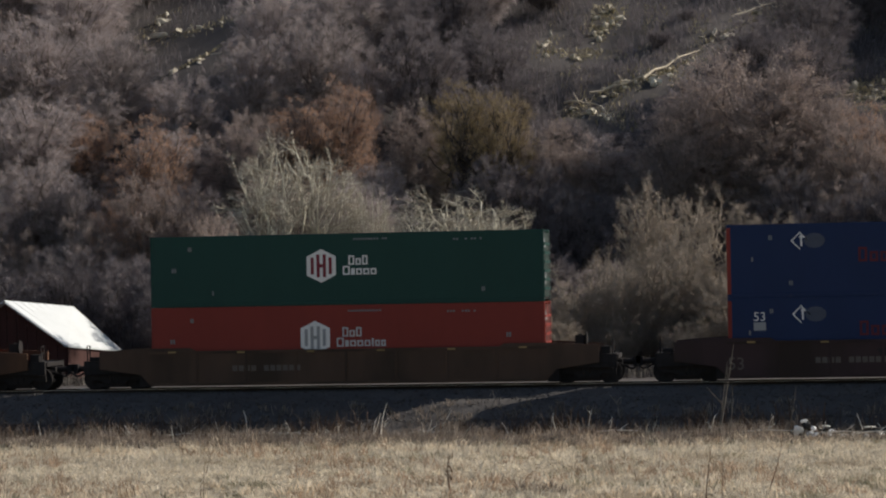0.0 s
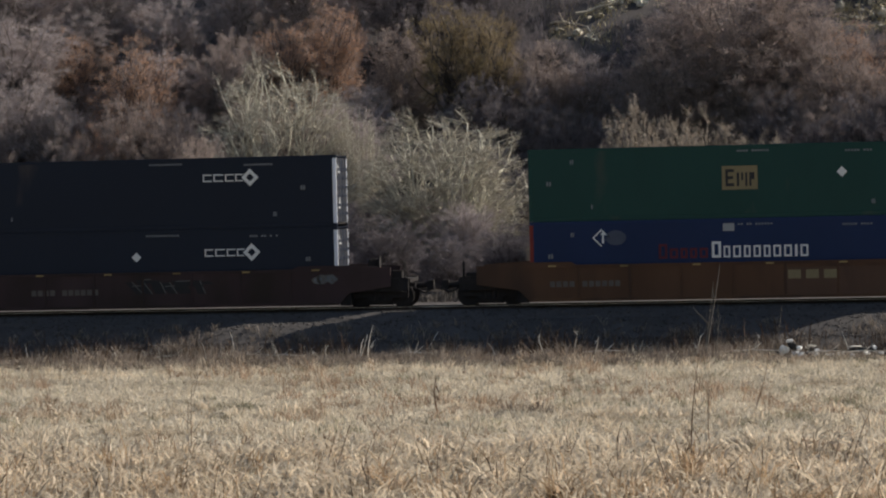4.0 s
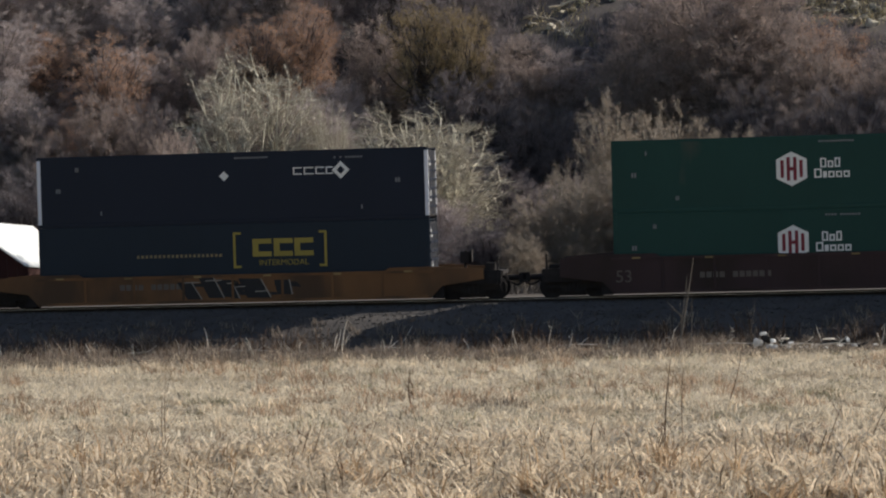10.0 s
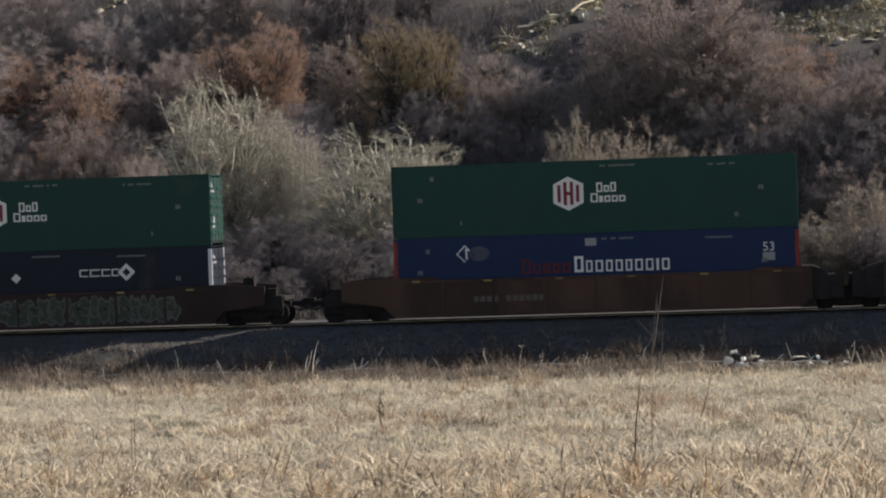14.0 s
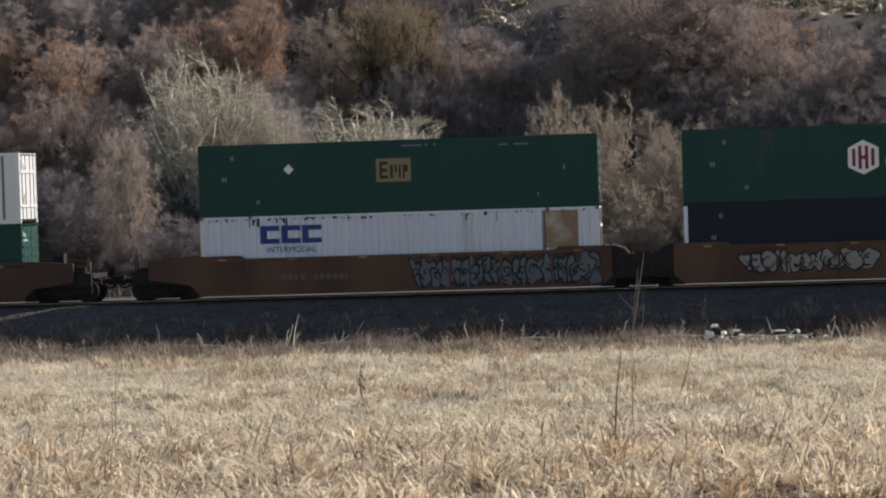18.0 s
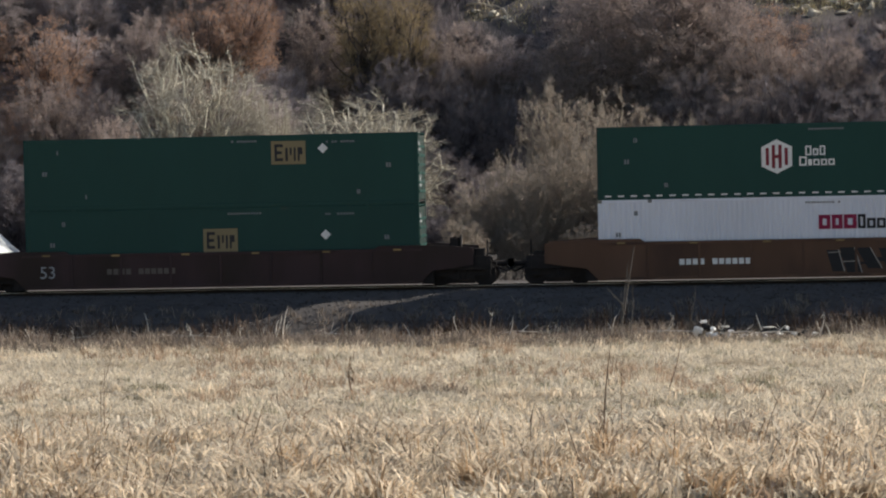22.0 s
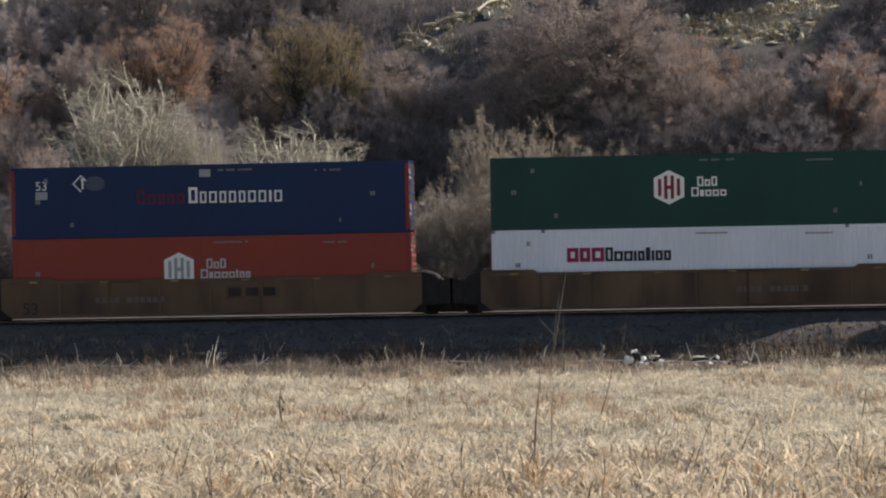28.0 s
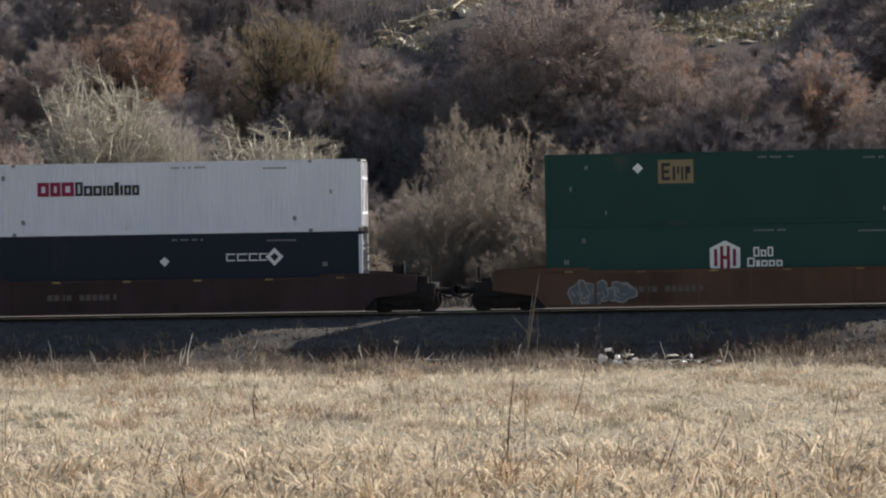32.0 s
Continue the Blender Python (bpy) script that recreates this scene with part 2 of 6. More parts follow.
def land(x, y):
    """Height of the ground: camera bank, field, railway bank, flat, and the wooded bluff."""
    x, y = np.asarray(x, float), np.asarray(y, float)
    z = 4.1 * (1 - smooth_step(6, 34, y))
    z = z + 0.1 * wave(x, y, 9, 1) * smooth_step(36, 44, y) * (1 - smooth_step(88, 92, y))
    bank = smooth_step(91.9, 96.3, y)
    z = z + (RAIL - 0.42) * bank + 0.06 * wave(x, y, 2.5, 2) * smooth_step(91, 93, y) * (1 - smooth_step(95.5, 96.2, y))
    z = z + 0.12 * smooth_step(101.5, 103, y)
    rise = np.maximum(y - 129 - 3 * wave(x, 0 * y, 60, 3), 0)
    hill = 0.52 * rise * smooth_step(-3, 12, rise) * (1 + 0.16 * wave(x, y, 45, 4)) + 1.2 * wave(x, y, 14, 5) * smooth_step(0, 10, rise)
    return z + np.where(rise > 0, 75 * np.tanh(hill / 75), 0)


def stations(parts):
    return np.concatenate([np.arange(a, b, s) for a, b, s in parts])


GROUND = mat("dry_grass_soil", (0.28, 0.23, 0.165), 0.95, scale=0.35, vary=0.35, fine=6, grain=0.3, bump=0.6, dirt=(0.26, 0.2, 0.13), dirt_amount=0.03, spec=0.1)
CINDER = mat("dark_cinder_bank", (0.093, 0.086, 0.083), 0.95, spec=0.08, scale=0.8, vary=0.3, fine=11, grain=0.4, bump=0.9, dirt=(0.075, 0.068, 0.06), dirt_amount=0.0)
PALE_GRAVEL = mat("pale_gravel", (0.4, 0.38, 0.355), 0.95, scale=0.8, vary=0.2, fine=14, grain=0.3, bump=0.6)
LITTER = mat("leaf_litter", (0.08, 0.07, 0.067), 0.95, scale=0.5, vary=0.4, fine=9, grain=0.4, bump=0.8, dirt=(0.1, 0.085, 0.055), dirt_amount=0.02)
gx = stations([(-2400, -400, 200), (-400, -90, 15), (-90, -50, 4), (-50, 40, 1.0), (40, 90, 4), (90, 400, 15), (400, 2401, 200)])
gy = stations([(-900, -60, 80), (-60, 30, 5), (30, 90, 1.5), (90, 104, 0.4), (104, 120, 1.0), (120, 200, 1.6), (200, 300, 8), (300, 3000, 150)])
GX, GY = np.meshgrid(gx, gy, indexing="ij")
nx, ny = GX.shape
idx = np.arange(nx * ny).reshape(nx, ny)
quads = np.stack([idx[:-1, :-1], idx[1:, :-1], idx[1:, 1:], idx[:-1, 1:]], -1).reshape(-1, 4)
ground_mesh = raw_mesh("ground", np.stack([GX, GY, land(GX, GY)], -1).reshape(-1, 3), quads, GROUND, True)
for m in (CINDER, PALE_GRAVEL, LITTER):
    ground_mesh.materials.append(m)
qy, qx = 0.5 * (GY[:-1, :-1] + GY[1:, 1:]), 0.5 * (GX[:-1, :-1] + GX[1:, 1:])
edge = 0.5 * np.sin(qx * 0.9) + 0.4 * np.sin(qx * 2.3 + 1)
zone = (qy > 91.6 + 0.3 * edge).astype(np.int32) + (qy > 102.3) + (qy > 104.6 + 0.3 * edge)
ground_mesh.polygons.foreach_set("material_index", zone.ravel().astype(np.int32))
tagged(new("ground", ground_mesh), "dry grass field, dark cinder bank, pale gravel and leaf-strewn slope", "ground", kind="structure")

# ---- track ----
BALLAST = mat("dark_crushed_stone", (0.093, 0.086, 0.083), 0.95, spec=0.08, scale=1.2, vary=0.25, fine=14, grain=0.35, bump=0.9)
bal = Build()
profile = [(94.9, RAIL - 1.1), (96.2, RAIL - 0.36), (97.0, RAIL - 0.13), (101.4, RAIL - 0.13), (101.9, RAIL - 0.32), (102.8, RAIL - 1.1)]
bal.prism(profile, -400, 400, "x")
tagged(new("ballast", bal.mesh("ballast", BALLAST)), "dark grey crushed-stone railway ballast bank", "ballast", kind="structure")
MIDDLE = FACE + 1.3
track = tagged(new("railway_track"), "single railway track with polished steel rails on timber ties", "railway track", kind="structure")
for side in (-0.7525, 0.7525):
    y = MIDDLE + side
    b = Build().prism([(y - 0.07, RAIL - 0.17), (y + 0.07, RAIL - 0.17), (y + 0.07, RAIL - 0.155), (y + 0.01, RAIL - 0.13), (y + 0.01, RAIL - 0.05), (y + 0.036, RAIL - 0.035), (y + 0.036, RAIL - 0.012), (y - 0.036, RAIL - 0.012), (y - 0.036, RAIL - 0.035), (y - 0.01, RAIL - 0.05), (y - 0.01, RAIL - 0.13), (y - 0.07, RAIL - 0.155)], -400, 400, "x")
    rail = part("rail", b, RAIL_SIDE, track)
    part("rail_head", Build().box(-400, 400, y - 0.034, y + 0.034, RAIL - 0.012, RAIL, 0), RAIL_TOP, rail, "polished running surface")
tie = Build().box(-0.115, 0.115, MIDDLE - 1.3, MIDDLE + 1.3, RAIL - 0.33, RAIL - 0.17).mesh("tie", TIE)
for i in range(150):
    part("tie", tie, TIE, track, at=pose(-46 + 0.53 * i + random.uniform(-0.03, 0.03), 0, random.uniform(-0.01, 0.01), 0, 0, random.uniform(-1, 1)))


# ---- trees ----
def tube(points, radii, sides):
    """A tapered tube along points, as arrays."""
    pts = np.asarray(points)
    n = len(pts)
    d = np.gradient(pts, axis=0)
    d /= np.linalg.norm(d, axis=1)[:, None] + 1e-9
    ref = np.where(np.abs(d[:, 2:3]) < 0.9, [[0, 0, 1.0]], [[1.0, 0, 0]])
    u = np.cross(d, ref)
    u /= np.linalg.norm(u, axis=1)[:, None] + 1e-9
    w = np.cross(d, u)
    a = np.arange(sides) * 2 * np.pi / sides
    v = pts[:, None] + np.asarray(radii)[:, None, None] * (np.cos(a)[None, :, None] * u[:, None] + np.sin(a)[None, :, None] * w[:, None])
    i, j = np.meshgrid(np.arange(n - 1), np.arange(sides), indexing="ij")
    k = (j + 1) % sides
    f = np.stack([i * sides + j, i * sides + k, (i + 1) * sides + k, (i + 1) * sides + j], -1).reshape(-1, 4)
    return v.reshape(-1, 3), f


def grow(rng, height, lobes, low, stems, arch, crook, thick, fine):
    """Paths of a broad round tree: the wood as tubes, and the last branches, on which the twigs sit. The crown is a dome of
    uneven lobes; one limb arches up into each. low: how far down the dome the lobes reach, -1 for its very bottom."""
    wood, tips = [], []
    dome, reach = np.array([0, 0, height * 0.56]), np.array([height * 0.32, height * 0.32, height * 0.43])

    def path(start, end, bow, steps, rough):
        t = np.linspace(0, 1, steps + 1)[:, None]
        mid = start + (end - start) * np.array([1 - bow, 1 - bow, bow])
        pts = (1 - t) ** 2 * start + 2 * t * (1 - t) * mid + t * t * end
        pts[1:-1] += rng.normal(0, rough, (steps - 1, 3))
        return pts

    feet = []
    for k in range(stems):
        g = 2 * math.pi * (k + rng.uniform(-0.2, 0.2)) / stems
        out = (0.0 if stems == 1 else 0.14) * height
        foot = np.array([0.02 * height * math.cos(g) * (stems > 1), 0.02 * height * math.sin(g) * (stems > 1), -0.3])
        head = np.array([out * math.cos(g) + rng.normal(0, 0.15), out * math.sin(g) + rng.normal(0, 0.15), height * rng.uniform(0.4, 0.5)])
        pts = path(foot, head, 0.6, 6, crook * 0.3)
        wood.append((pts, np.linspace(thick, thick * 0.5, 7) * (1 if stems == 1 else 0.7), 6))
        feet.append(pts)
    for i in range(lobes):
        c = 1 - (i + rng.uniform(0.1, 0.9)) / lobes * (1 - low)
        g = i * 2.39996 + rng.normal(0, 0.3)
        r = math.sqrt(max(0.0, 1 - c * c))
        way = np.array([r * math.cos(g), r * math.sin(g), c])
        size = 0.32 * height * rng.uniform(0.24, 0.4)
        lobe = dome + way * reach * (rng.uniform(0.66, 0.84) if i % 5 else rng.uniform(0.3, 0.6))
        stem = min(feet, key=lambda q: float(np.hypot(*(q[-1, :2] - lobe[:2]))))
        k = int(np.clip(round((0.25 + 0.5 * max(c, -0.4) + rng.uniform(-0.15, 0.2)) * 6), 1, 6))
        limb = path(stem[k], lobe, arch, 6, crook * size)
        wood.append((limb, np.linspace(thick * 0.42, fine * 1.4, 7), 5))
        for j in range(8):
            a = rng.randint(3, 7)
            d = way * 0.45 + rng.normal(0, 0.6, 3) + np.array([0, 0, 0.1])
            d *= size * rng.uniform(0.7, 1.0) / np.linalg.norm(d)
            twig = path(limb[a], limb[a] + d, 0.55, 3, crook * 0.25 * size)
            e = (twig - dome) / reach
            far = np.linalg.norm(e, axis=1)[:, None]
            twig = np.where(far > 0.97, dome + e / np.maximum(far, 1e-6) * reach * rng.uniform(0.88, 0.99), twig)
            wood.append((twig, np.linspace(fine, fine * 0.45, 4), 3))
            tips.append((list(twig), d / np.linalg.norm(d)))
    return wood, tips


def tree_meshes(seed, height, lobes, low, stems, arch, crook, thick, fine, bark, twig_mat, twigs, twig_len, twig_r, leaves=0, leaf_size=0.0, leaf_mat=None):
    """Meshes of one tree: its wood, its twigs and, where it has kept some, its dry leaves."""
    rng = np.random.RandomState(seed)
    wood, tips = grow(rng, height, lobes, low, stems, arch, crook, thick, fine)
    top = max(max(p[2] for p in pts) for pts, _ in tips)
    fit = height / (top + twig_len * 0.6)
    vs, fs, n = [], [], 0
    for pts, rad, sides in wood:
        v, f = tube(np.array(pts) * fit, rad, sides)
        vs.append(v)
        fs.append(f + n)
        n += len(v)
    trunk = raw_mesh("trunk", np.concatenate(vs), np.concatenate(fs), bark, True)
    # twigs: fine tapering slivers round the last branches, turned every way
    starts, ways = [], []
    for pts, d in tips:
        pts = np.array(pts) * fit
        k = rng.uniform(0, len(pts) - 1.001, twigs)
        a = k.astype(int)
        q = pts[a] + (pts[a + 1] - pts[a]) * (k - a)[:, None] + rng.normal(0, 0.07, (twigs, 3))
        out = q - np.array([0, 0, height * 0.45])
        out /= np.linalg.norm(out, axis=1)[:, None]
        w = 0.3 * out + d * 0.45 + rng.normal(0, 0.5, (twigs, 3)) + np.array([0, 0, 0.12])
        starts.append(q)
        ways.append(w / np.linalg.norm(w, axis=1)[:, None] * twig_len * rng.uniform(0.4, 1.3, (twigs, 1)))
    s, w = np.concatenate(starts), np.concatenate(ways)
    m = len(s)
    u = np.cross(w, rng.normal(0, 1, (m, 3)))
    u *= twig_r * rng.uniform(0.5, 1.9, (m, 1)) / (np.linalg.norm(u, axis=1)[:, None] + 1e-9)
    reach = np.percentile(np.hypot(s[:, 0] + w[:, 0], s[:, 1] + w[:, 1]), 93)
    even = np.array([0.32 * height / reach, 0.32 * height / reach, 1.0])
    s, w = s * even, w * even
    flat = np.empty(len(trunk.vertices) * 3, np.float32)
    trunk.vertices.foreach_get("co", flat)
    trunk.vertices.foreach_set("co", (flat.reshape(-1, 3) * even).ravel().astype(np.float32))
    trunk.update()
    v = np.stack([s + u, s - u, s + w], 1).reshape(-1, 3)
    f = np.arange(m * 3).reshape(-1, 3)
    crown = raw_mesh("crown", v, f, twig_mat)
    foliage = None
    if leaves:
        pick = rng.randint(0, m, leaves)
        c = s[pick] + w[pick] * rng.uniform(0.2, 1.1, (leaves, 1)) + rng.normal(0, 0.08, (leaves, 3))
        a, e = rng.normal(0, 1, (leaves, 3)), rng.normal(0, 1, (leaves, 3))
        a *= leaf_size * rng.uniform(0.6, 1.3, (leaves, 1)) / np.linalg.norm(a, axis=1)[:, None]
        e = np.cross(a, e)
        e *= 0.55 * leaf_size / (np.linalg.norm(e, axis=1)[:, None] + 1e-9)
        nn = np.cross(a, e)
        nn *= 0.18 * leaf_size / (np.linalg.norm(nn, axis=1)[:, None] + 1e-9)
        v = np.stack([c - a, c + e + nn, c + a, c - e + nn], 1).reshape(-1, 3)
        b = np.arange(leaves)[:, None] * 4
        f = np.concatenate([b + [0, 1, 2], b + [0, 2, 3]])
        foliage = raw_mesh("dry_leaves", v, f, leaf_mat)
    return trunk, crown, foliage


BARK_GREY = mat("grey_brown_bark", (0.2, 0.165, 0.145), 0.9, scale=3, vary=0.3, each=0.12)
BARK_DARK = mat("dark_bark", (0.09, 0.075, 0.07), 0.9, scale=3, vary=0.3, each=0.12)
BARK_PALE = mat("pale_bark", (0.62, 0.585, 0.48), 0.85, scale=3, vary=0.25, each=0.06)
BARK_TAN = mat("tan_bark", (0.36, 0.31, 0.25), 0.85, scale=3, vary=0.25, each=0.06)
TWIG_GREY = mat("grey_twigs", (0.425, 0.37, 0.362), 0.85, thin=0.3, vary=0.15, bump=0, each=0.14, island=0.25)
TWIG_BROWN = mat("brown_twigs", (0.345, 0.285, 0.265), 0.85, thin=0.3, vary=0.15, bump=0, each=0.12, island=0.25)
TWIG_PALE = mat("pale_twigs", (0.4, 0.365, 0.305), 0.85, thin=0.2, vary=0.15, bump=0, each=0.08, island=0.25)
TWIG_TAN = mat("tan_twigs", (0.33, 0.28, 0.235), 0.85, thin=0.3, vary=0.15, bump=0, each=0.1, island=0.3)
LEAF_DRY = mat("dry_buff_leaves", (0.42, 0.35, 0.28), 0.85, vary=0.2, bump=0, each=0.1, island=0.3, thin=0.4)
TWIG_OLIVE = mat("olive_twigs", (0.32, 0.255, 0.17), 0.85, thin=0.3, vary=0.15, bump=0, each=0.1, island=0.25)
# twigs for shaded parts of the wood, the shade put into their colour
TWIG_SHADED = mat("shaded_twigs", (0.215, 0.19, 0.197), 0.85, thin=0.25, vary=0.15, bump=0, each=0.12, island=0.25)
LEAF_RUST = mat("dry_oak_leaves", (0.53, 0.325, 0.215), 0.85, vary=0.2, bump=0, each=0.1, island=0.3, thin=0.4)
LEAF_OLIVE = mat("dry_olive_leaves", (0.31, 0.24, 0.12), 0.85, vary=0.2, bump=0, each=0.1, island=0.3, thin=0.4)
LEAF_TAN = mat("dry_tan_leaves", (0.455, 0.365, 0.31), 0.85, vary=0.2, bump=0, each=0.1, island=0.3, thin=0.4)
KINDS = {
    "pale": [tree_meshes(n, 9, 100, -0.75, 6, 0.62, 0.12, 0.09, 0.015, BARK_PALE, TWIG_PALE, 25, 0.34, 0.01) for n in (11, 12)],
    "foot": [tree_meshes(n, 9, 70, -1.0, 4, 0.42, 0.3, 0.1, 0.018, BARK_TAN, TWIG_TAN, 24, 0.38, 0.011, 4500, 0.05, LEAF_DRY) for n in (81, 82, 83)],
    "grey": [tree_meshes(n, 9, 64, -0.85, 1, 0.56, 0.16, 0.12, 0.012, BARK_GREY, TWIG_GREY, 34, 0.5, 0.0115) for n in (21, 22, 23)],
    "brown": [tree_meshes(n, 9, 64, -0.85, 2, 0.54, 0.18, 0.12, 0.012, BARK_GREY, TWIG_BROWN, 32, 0.48, 0.0115, 5000, 0.05, LEAF_TAN) for n in (31, 32, 33)],
    "rust": [tree_meshes(n, 9, 60, -0.85, 1, 0.5, 0.18, 0.13, 0.012, BARK_DARK, TWIG_BROWN, 22, 0.42, 0.0115, 16000, 0.056, LEAF_RUST) for n in (41, 42, 43)],
    "olive": [tree_meshes(n, 9, 40, -0.3, 1, 0.45, 0.26, 0.26, 0.024, BARK_DARK, TWIG_OLIVE, 24, 0.5, 0.011, 6000, 0.052, LEAF_OLIVE) for n in (51, 52)],
    "dark": [tree_meshes(n, 9, 60, -0.9, 2, 0.56, 0.18, 0.11, 0.012, BARK_DARK, TWIG_SHADED, 34, 0.5, 0.0115) for n in (61, 62, 63)],
    "tan": [tree_meshes(n, 9, 54, -1.0, 3, 0.46, 0.2, 0.1, 0.012, BARK_GREY, TWIG_BROWN, 22, 0.4, 0.0115, 13000, 0.054, LEAF_TAN) for n in (71, 72)],
}
LABELS = {"pale": "bare pale-barked tree with spreading whitish branches", "foot": "bare brown tree with crooked tan branches", "grey": "bare grey-brown tree with a dense haze of twigs", "brown": "bare brown tree with a few dry tan leaves", "rust": "oak with rust-brown dry leaves still on it", "olive": "tree with thin olive-yellow dry foliage and dark limbs", "dark": "bare dark-barked tree on the slope, twigs toned as if in shade", "tan": "low spreading bush-like tree with tan dry leaves"}


def tree(kind, x, y, height, wide=1.0, turn=None, number=None):
    """One tree that stands on the ground; the grown height is about nine metres before scaling."""
    sets = KINDS[kind]
    trunk, crown, foliage = sets[random.randrange(len(sets)) if number is None else number % len(sets)]
    ob = tagged(new("tree"), LABELS[kind], "tree", "trees on the slope")
    k = height / 9.0
    ob.matrix_basis = pose(x, y, float(land(x, y)) - 0.1, 0, 0, random.uniform(0, 360) if turn is None else turn) @ Matrix.Diagonal((k * wide, k * wide, k, 1))
    part("trunk", trunk, None, ob)
    part("crown", crown, None, ob)
    if foliage:
        part("dry_leaves", foliage, None, ob)
    return ob


# pale rock ledges on the open slope: from, to, number of blocks
LEDGES = [((-11.6, 162.0), (-8.1, 163.3), 10), ((-8.1, 163.3), (-5.2, 169.2), 9), ((-15.7, 168.9), (-11.9, 170.1), 9), ((-13.2, 161.0), (-10.2, 157.3), 7), ((-2.6, 176.3), (1.4, 179.3), 8), ((4.2, 165.3), (6.0, 166.1), 5)]
LEDGES += [((4.7, 167.1), (14.7, 166.1), 24), ((5.9, 164.3), (13.6, 163.0), 22), ((7.3, 161.6), (11.7, 161.7), 12), ((-45.1, 176.0), (-38.6, 175.5), 8), ((-30.0, 171.8), (-28.1, 172.4), 5), ((-12.2, 171.1), (-10.9, 177.7), 9), ((-12.0, 173.3), (-12.0, 178.6), 8), ((-24.7, 160.2), (-22.7, 161.7), 5), ((-41.4, 167.4), (-39.0, 170.4), 7), ((-46.1, 176.5), (-45.4, 182.5), 6), ((-4.5, 171.2), (-1.4, 176.4), 9), ((-15.0, 172.6), (-15.7, 168.9), 4), ((7.7, 166.2), (8.7, 160.9), 10), ((10.6, 166.7), (14.9, 168.7), 16), ((12.7, 161.2), (14.6, 165.7), 10), ((5.6, 166.9), (6.0, 163.1), 5), ((9.5, 162.6), (12.9, 163.0), 14)]
# trees that can be told apart, by kind: x, y, height of the top above the field, width
STANDS = {}
STANDS["grey"] = [(-47.6, 156, 24.2, 1.38), (-42, 153.8, 22.8, 1.04), (-36.1, 149, 19.4, 1.07), (-51.2, 154.2, 23.2, 1.25), (-32.4, 152, 22, 0.9), (-28.8, 154.5, 23.6, 1.11), (-25.7, 153.2, 21.2, 0.96), (-44.6, 143.5, 18.1, 1.46), (-42.5, 137.8, 13.9, 1.27), (-44.3, 134.8, 11.7, 1.04), (-40.1, 136.5, 12.6, 0.84), (-54.6, 169.8, 30.3, 1.5), (-48.3, 166.5, 28.3, 1.21), (-32.7, 159.2, 26.1, 1.01), (-28.1, 161.2, 26.9, 1.15)]
STANDS["dark"] = [(-22, 153.8, 23.1, 0.98), (-18.5, 159, 23.1, 1.14), (2.1, 154.5, 21.8, 0.91), (-32.7, 136, 12.1, 0.84), (-14.1, 140, 13.1, 1.08), (-11.1, 137.8, 11.6, 1.01), (-16.5, 140.5, 13.5, 0.87), (-8.8, 136.5, 10.6, 0.84), (0.9, 136.8, 11.9, 1.05), (2, 133.8, 9, 1.21), (5, 133.5, 8.7, 1.28), (6, 135.2, 11.7, 0.98), (10.2, 134, 11.1, 1.1), (14.1, 133.5, 10.2, 1.03), (2.9, 134, 10.3, 0.9), (11.2, 131.5, 8, 1.27), (-25, 163, 26.6, 1.11), (-21.5, 166.2, 28, 1.05), (-33.2, 123.5, 7.8, 1.2), (-30.3, 122, 7, 1.2), (-36.4, 124.5, 8.4, 1.2), (-40, 123, 7.5, 1.3)]
STANDS["dark"] += [(-1.3, 158.2, 23, 1.07), (2.1, 164.2, 26, 1.11)]
STANDS["rust"] = [(-41.7, 145.8, 17.1, 0.77), (-36, 139.5, 16.2, 0.96), (-27.9, 145, 17.3, 0.98), (-25.9, 146.5, 18.6, 0.86), (5.3, 142.5, 15.9, 0.97), (-37, 135.2, 11.1, 0.72), (13.6, 139.5, 15.1, 0.9)]
STANDS["brown"] = [(-31.3, 143.2, 16.5, 1.04), (-21.1, 145.5, 16.9, 0.87), (-12.5, 142.8, 15.4, 0.89), (-1.2, 143.5, 19.6, 1.41), (-4.6, 141.8, 16.8, 1.08), (2.3, 143, 17.5, 0.97), (0, 140.5, 15, 1.27), (-6.1, 140.8, 14.7, 0.97), (-38.2, 133, 10.2, 0.84), (-35, 135.2, 12.5, 0.96), (3.9, 136, 11.5, 1.12), (4.7, 139.5, 14.9, 1.03), (9, 138, 14, 1.01), (16.1, 137.2, 12.6, 1.01), (7.3, 131.2, 8.3, 1.17), (14.3, 130, 7.6, 1.25)]
STANDS["olive"] = [(-17.9, 143.5, 17.9, 0.93), (-15.5, 142.8, 17.2, 0.69)]
STANDS["tan"] = [(2.7, 141.2, 14.1, 0.86), (-31.4, 135, 10.1, 0.82), (-42.8, 134.2, 9.9, 0.98), (-27.1, 117, 9.5, 0.65)]
STANDS["pale"] = [(-26, 131, 14.5, 0.93), (-21.5, 130, 11.6, 0.46), (-16.3, 126, 11.1, 1.42)]
STANDS["foot"] = [(-6.3, 125, 11.4, 0.6), (-3.3, 123, 10.7, 0.87), (-4.8, 119, 8.3, 0.93), (-7.5, 117, 7, 0.83), (-1.2, 120, 8.3, 0.76), (-2.3, 117, 6.4, 1.2), (0.1, 121, 9.3, 0.89), (1.3, 118, 6.9, 0.93), (-6.1, 118, 7.3, 0.87), (-9.8, 118, 6.3, 1.01), (-8, 120, 7.7, 0.83), (7.5, 119, 7.3, 0.9), (5, 117, 5.7, 1.15)]
NAMED = [(kind, *place) for kind, places in STANDS.items() for place in places]
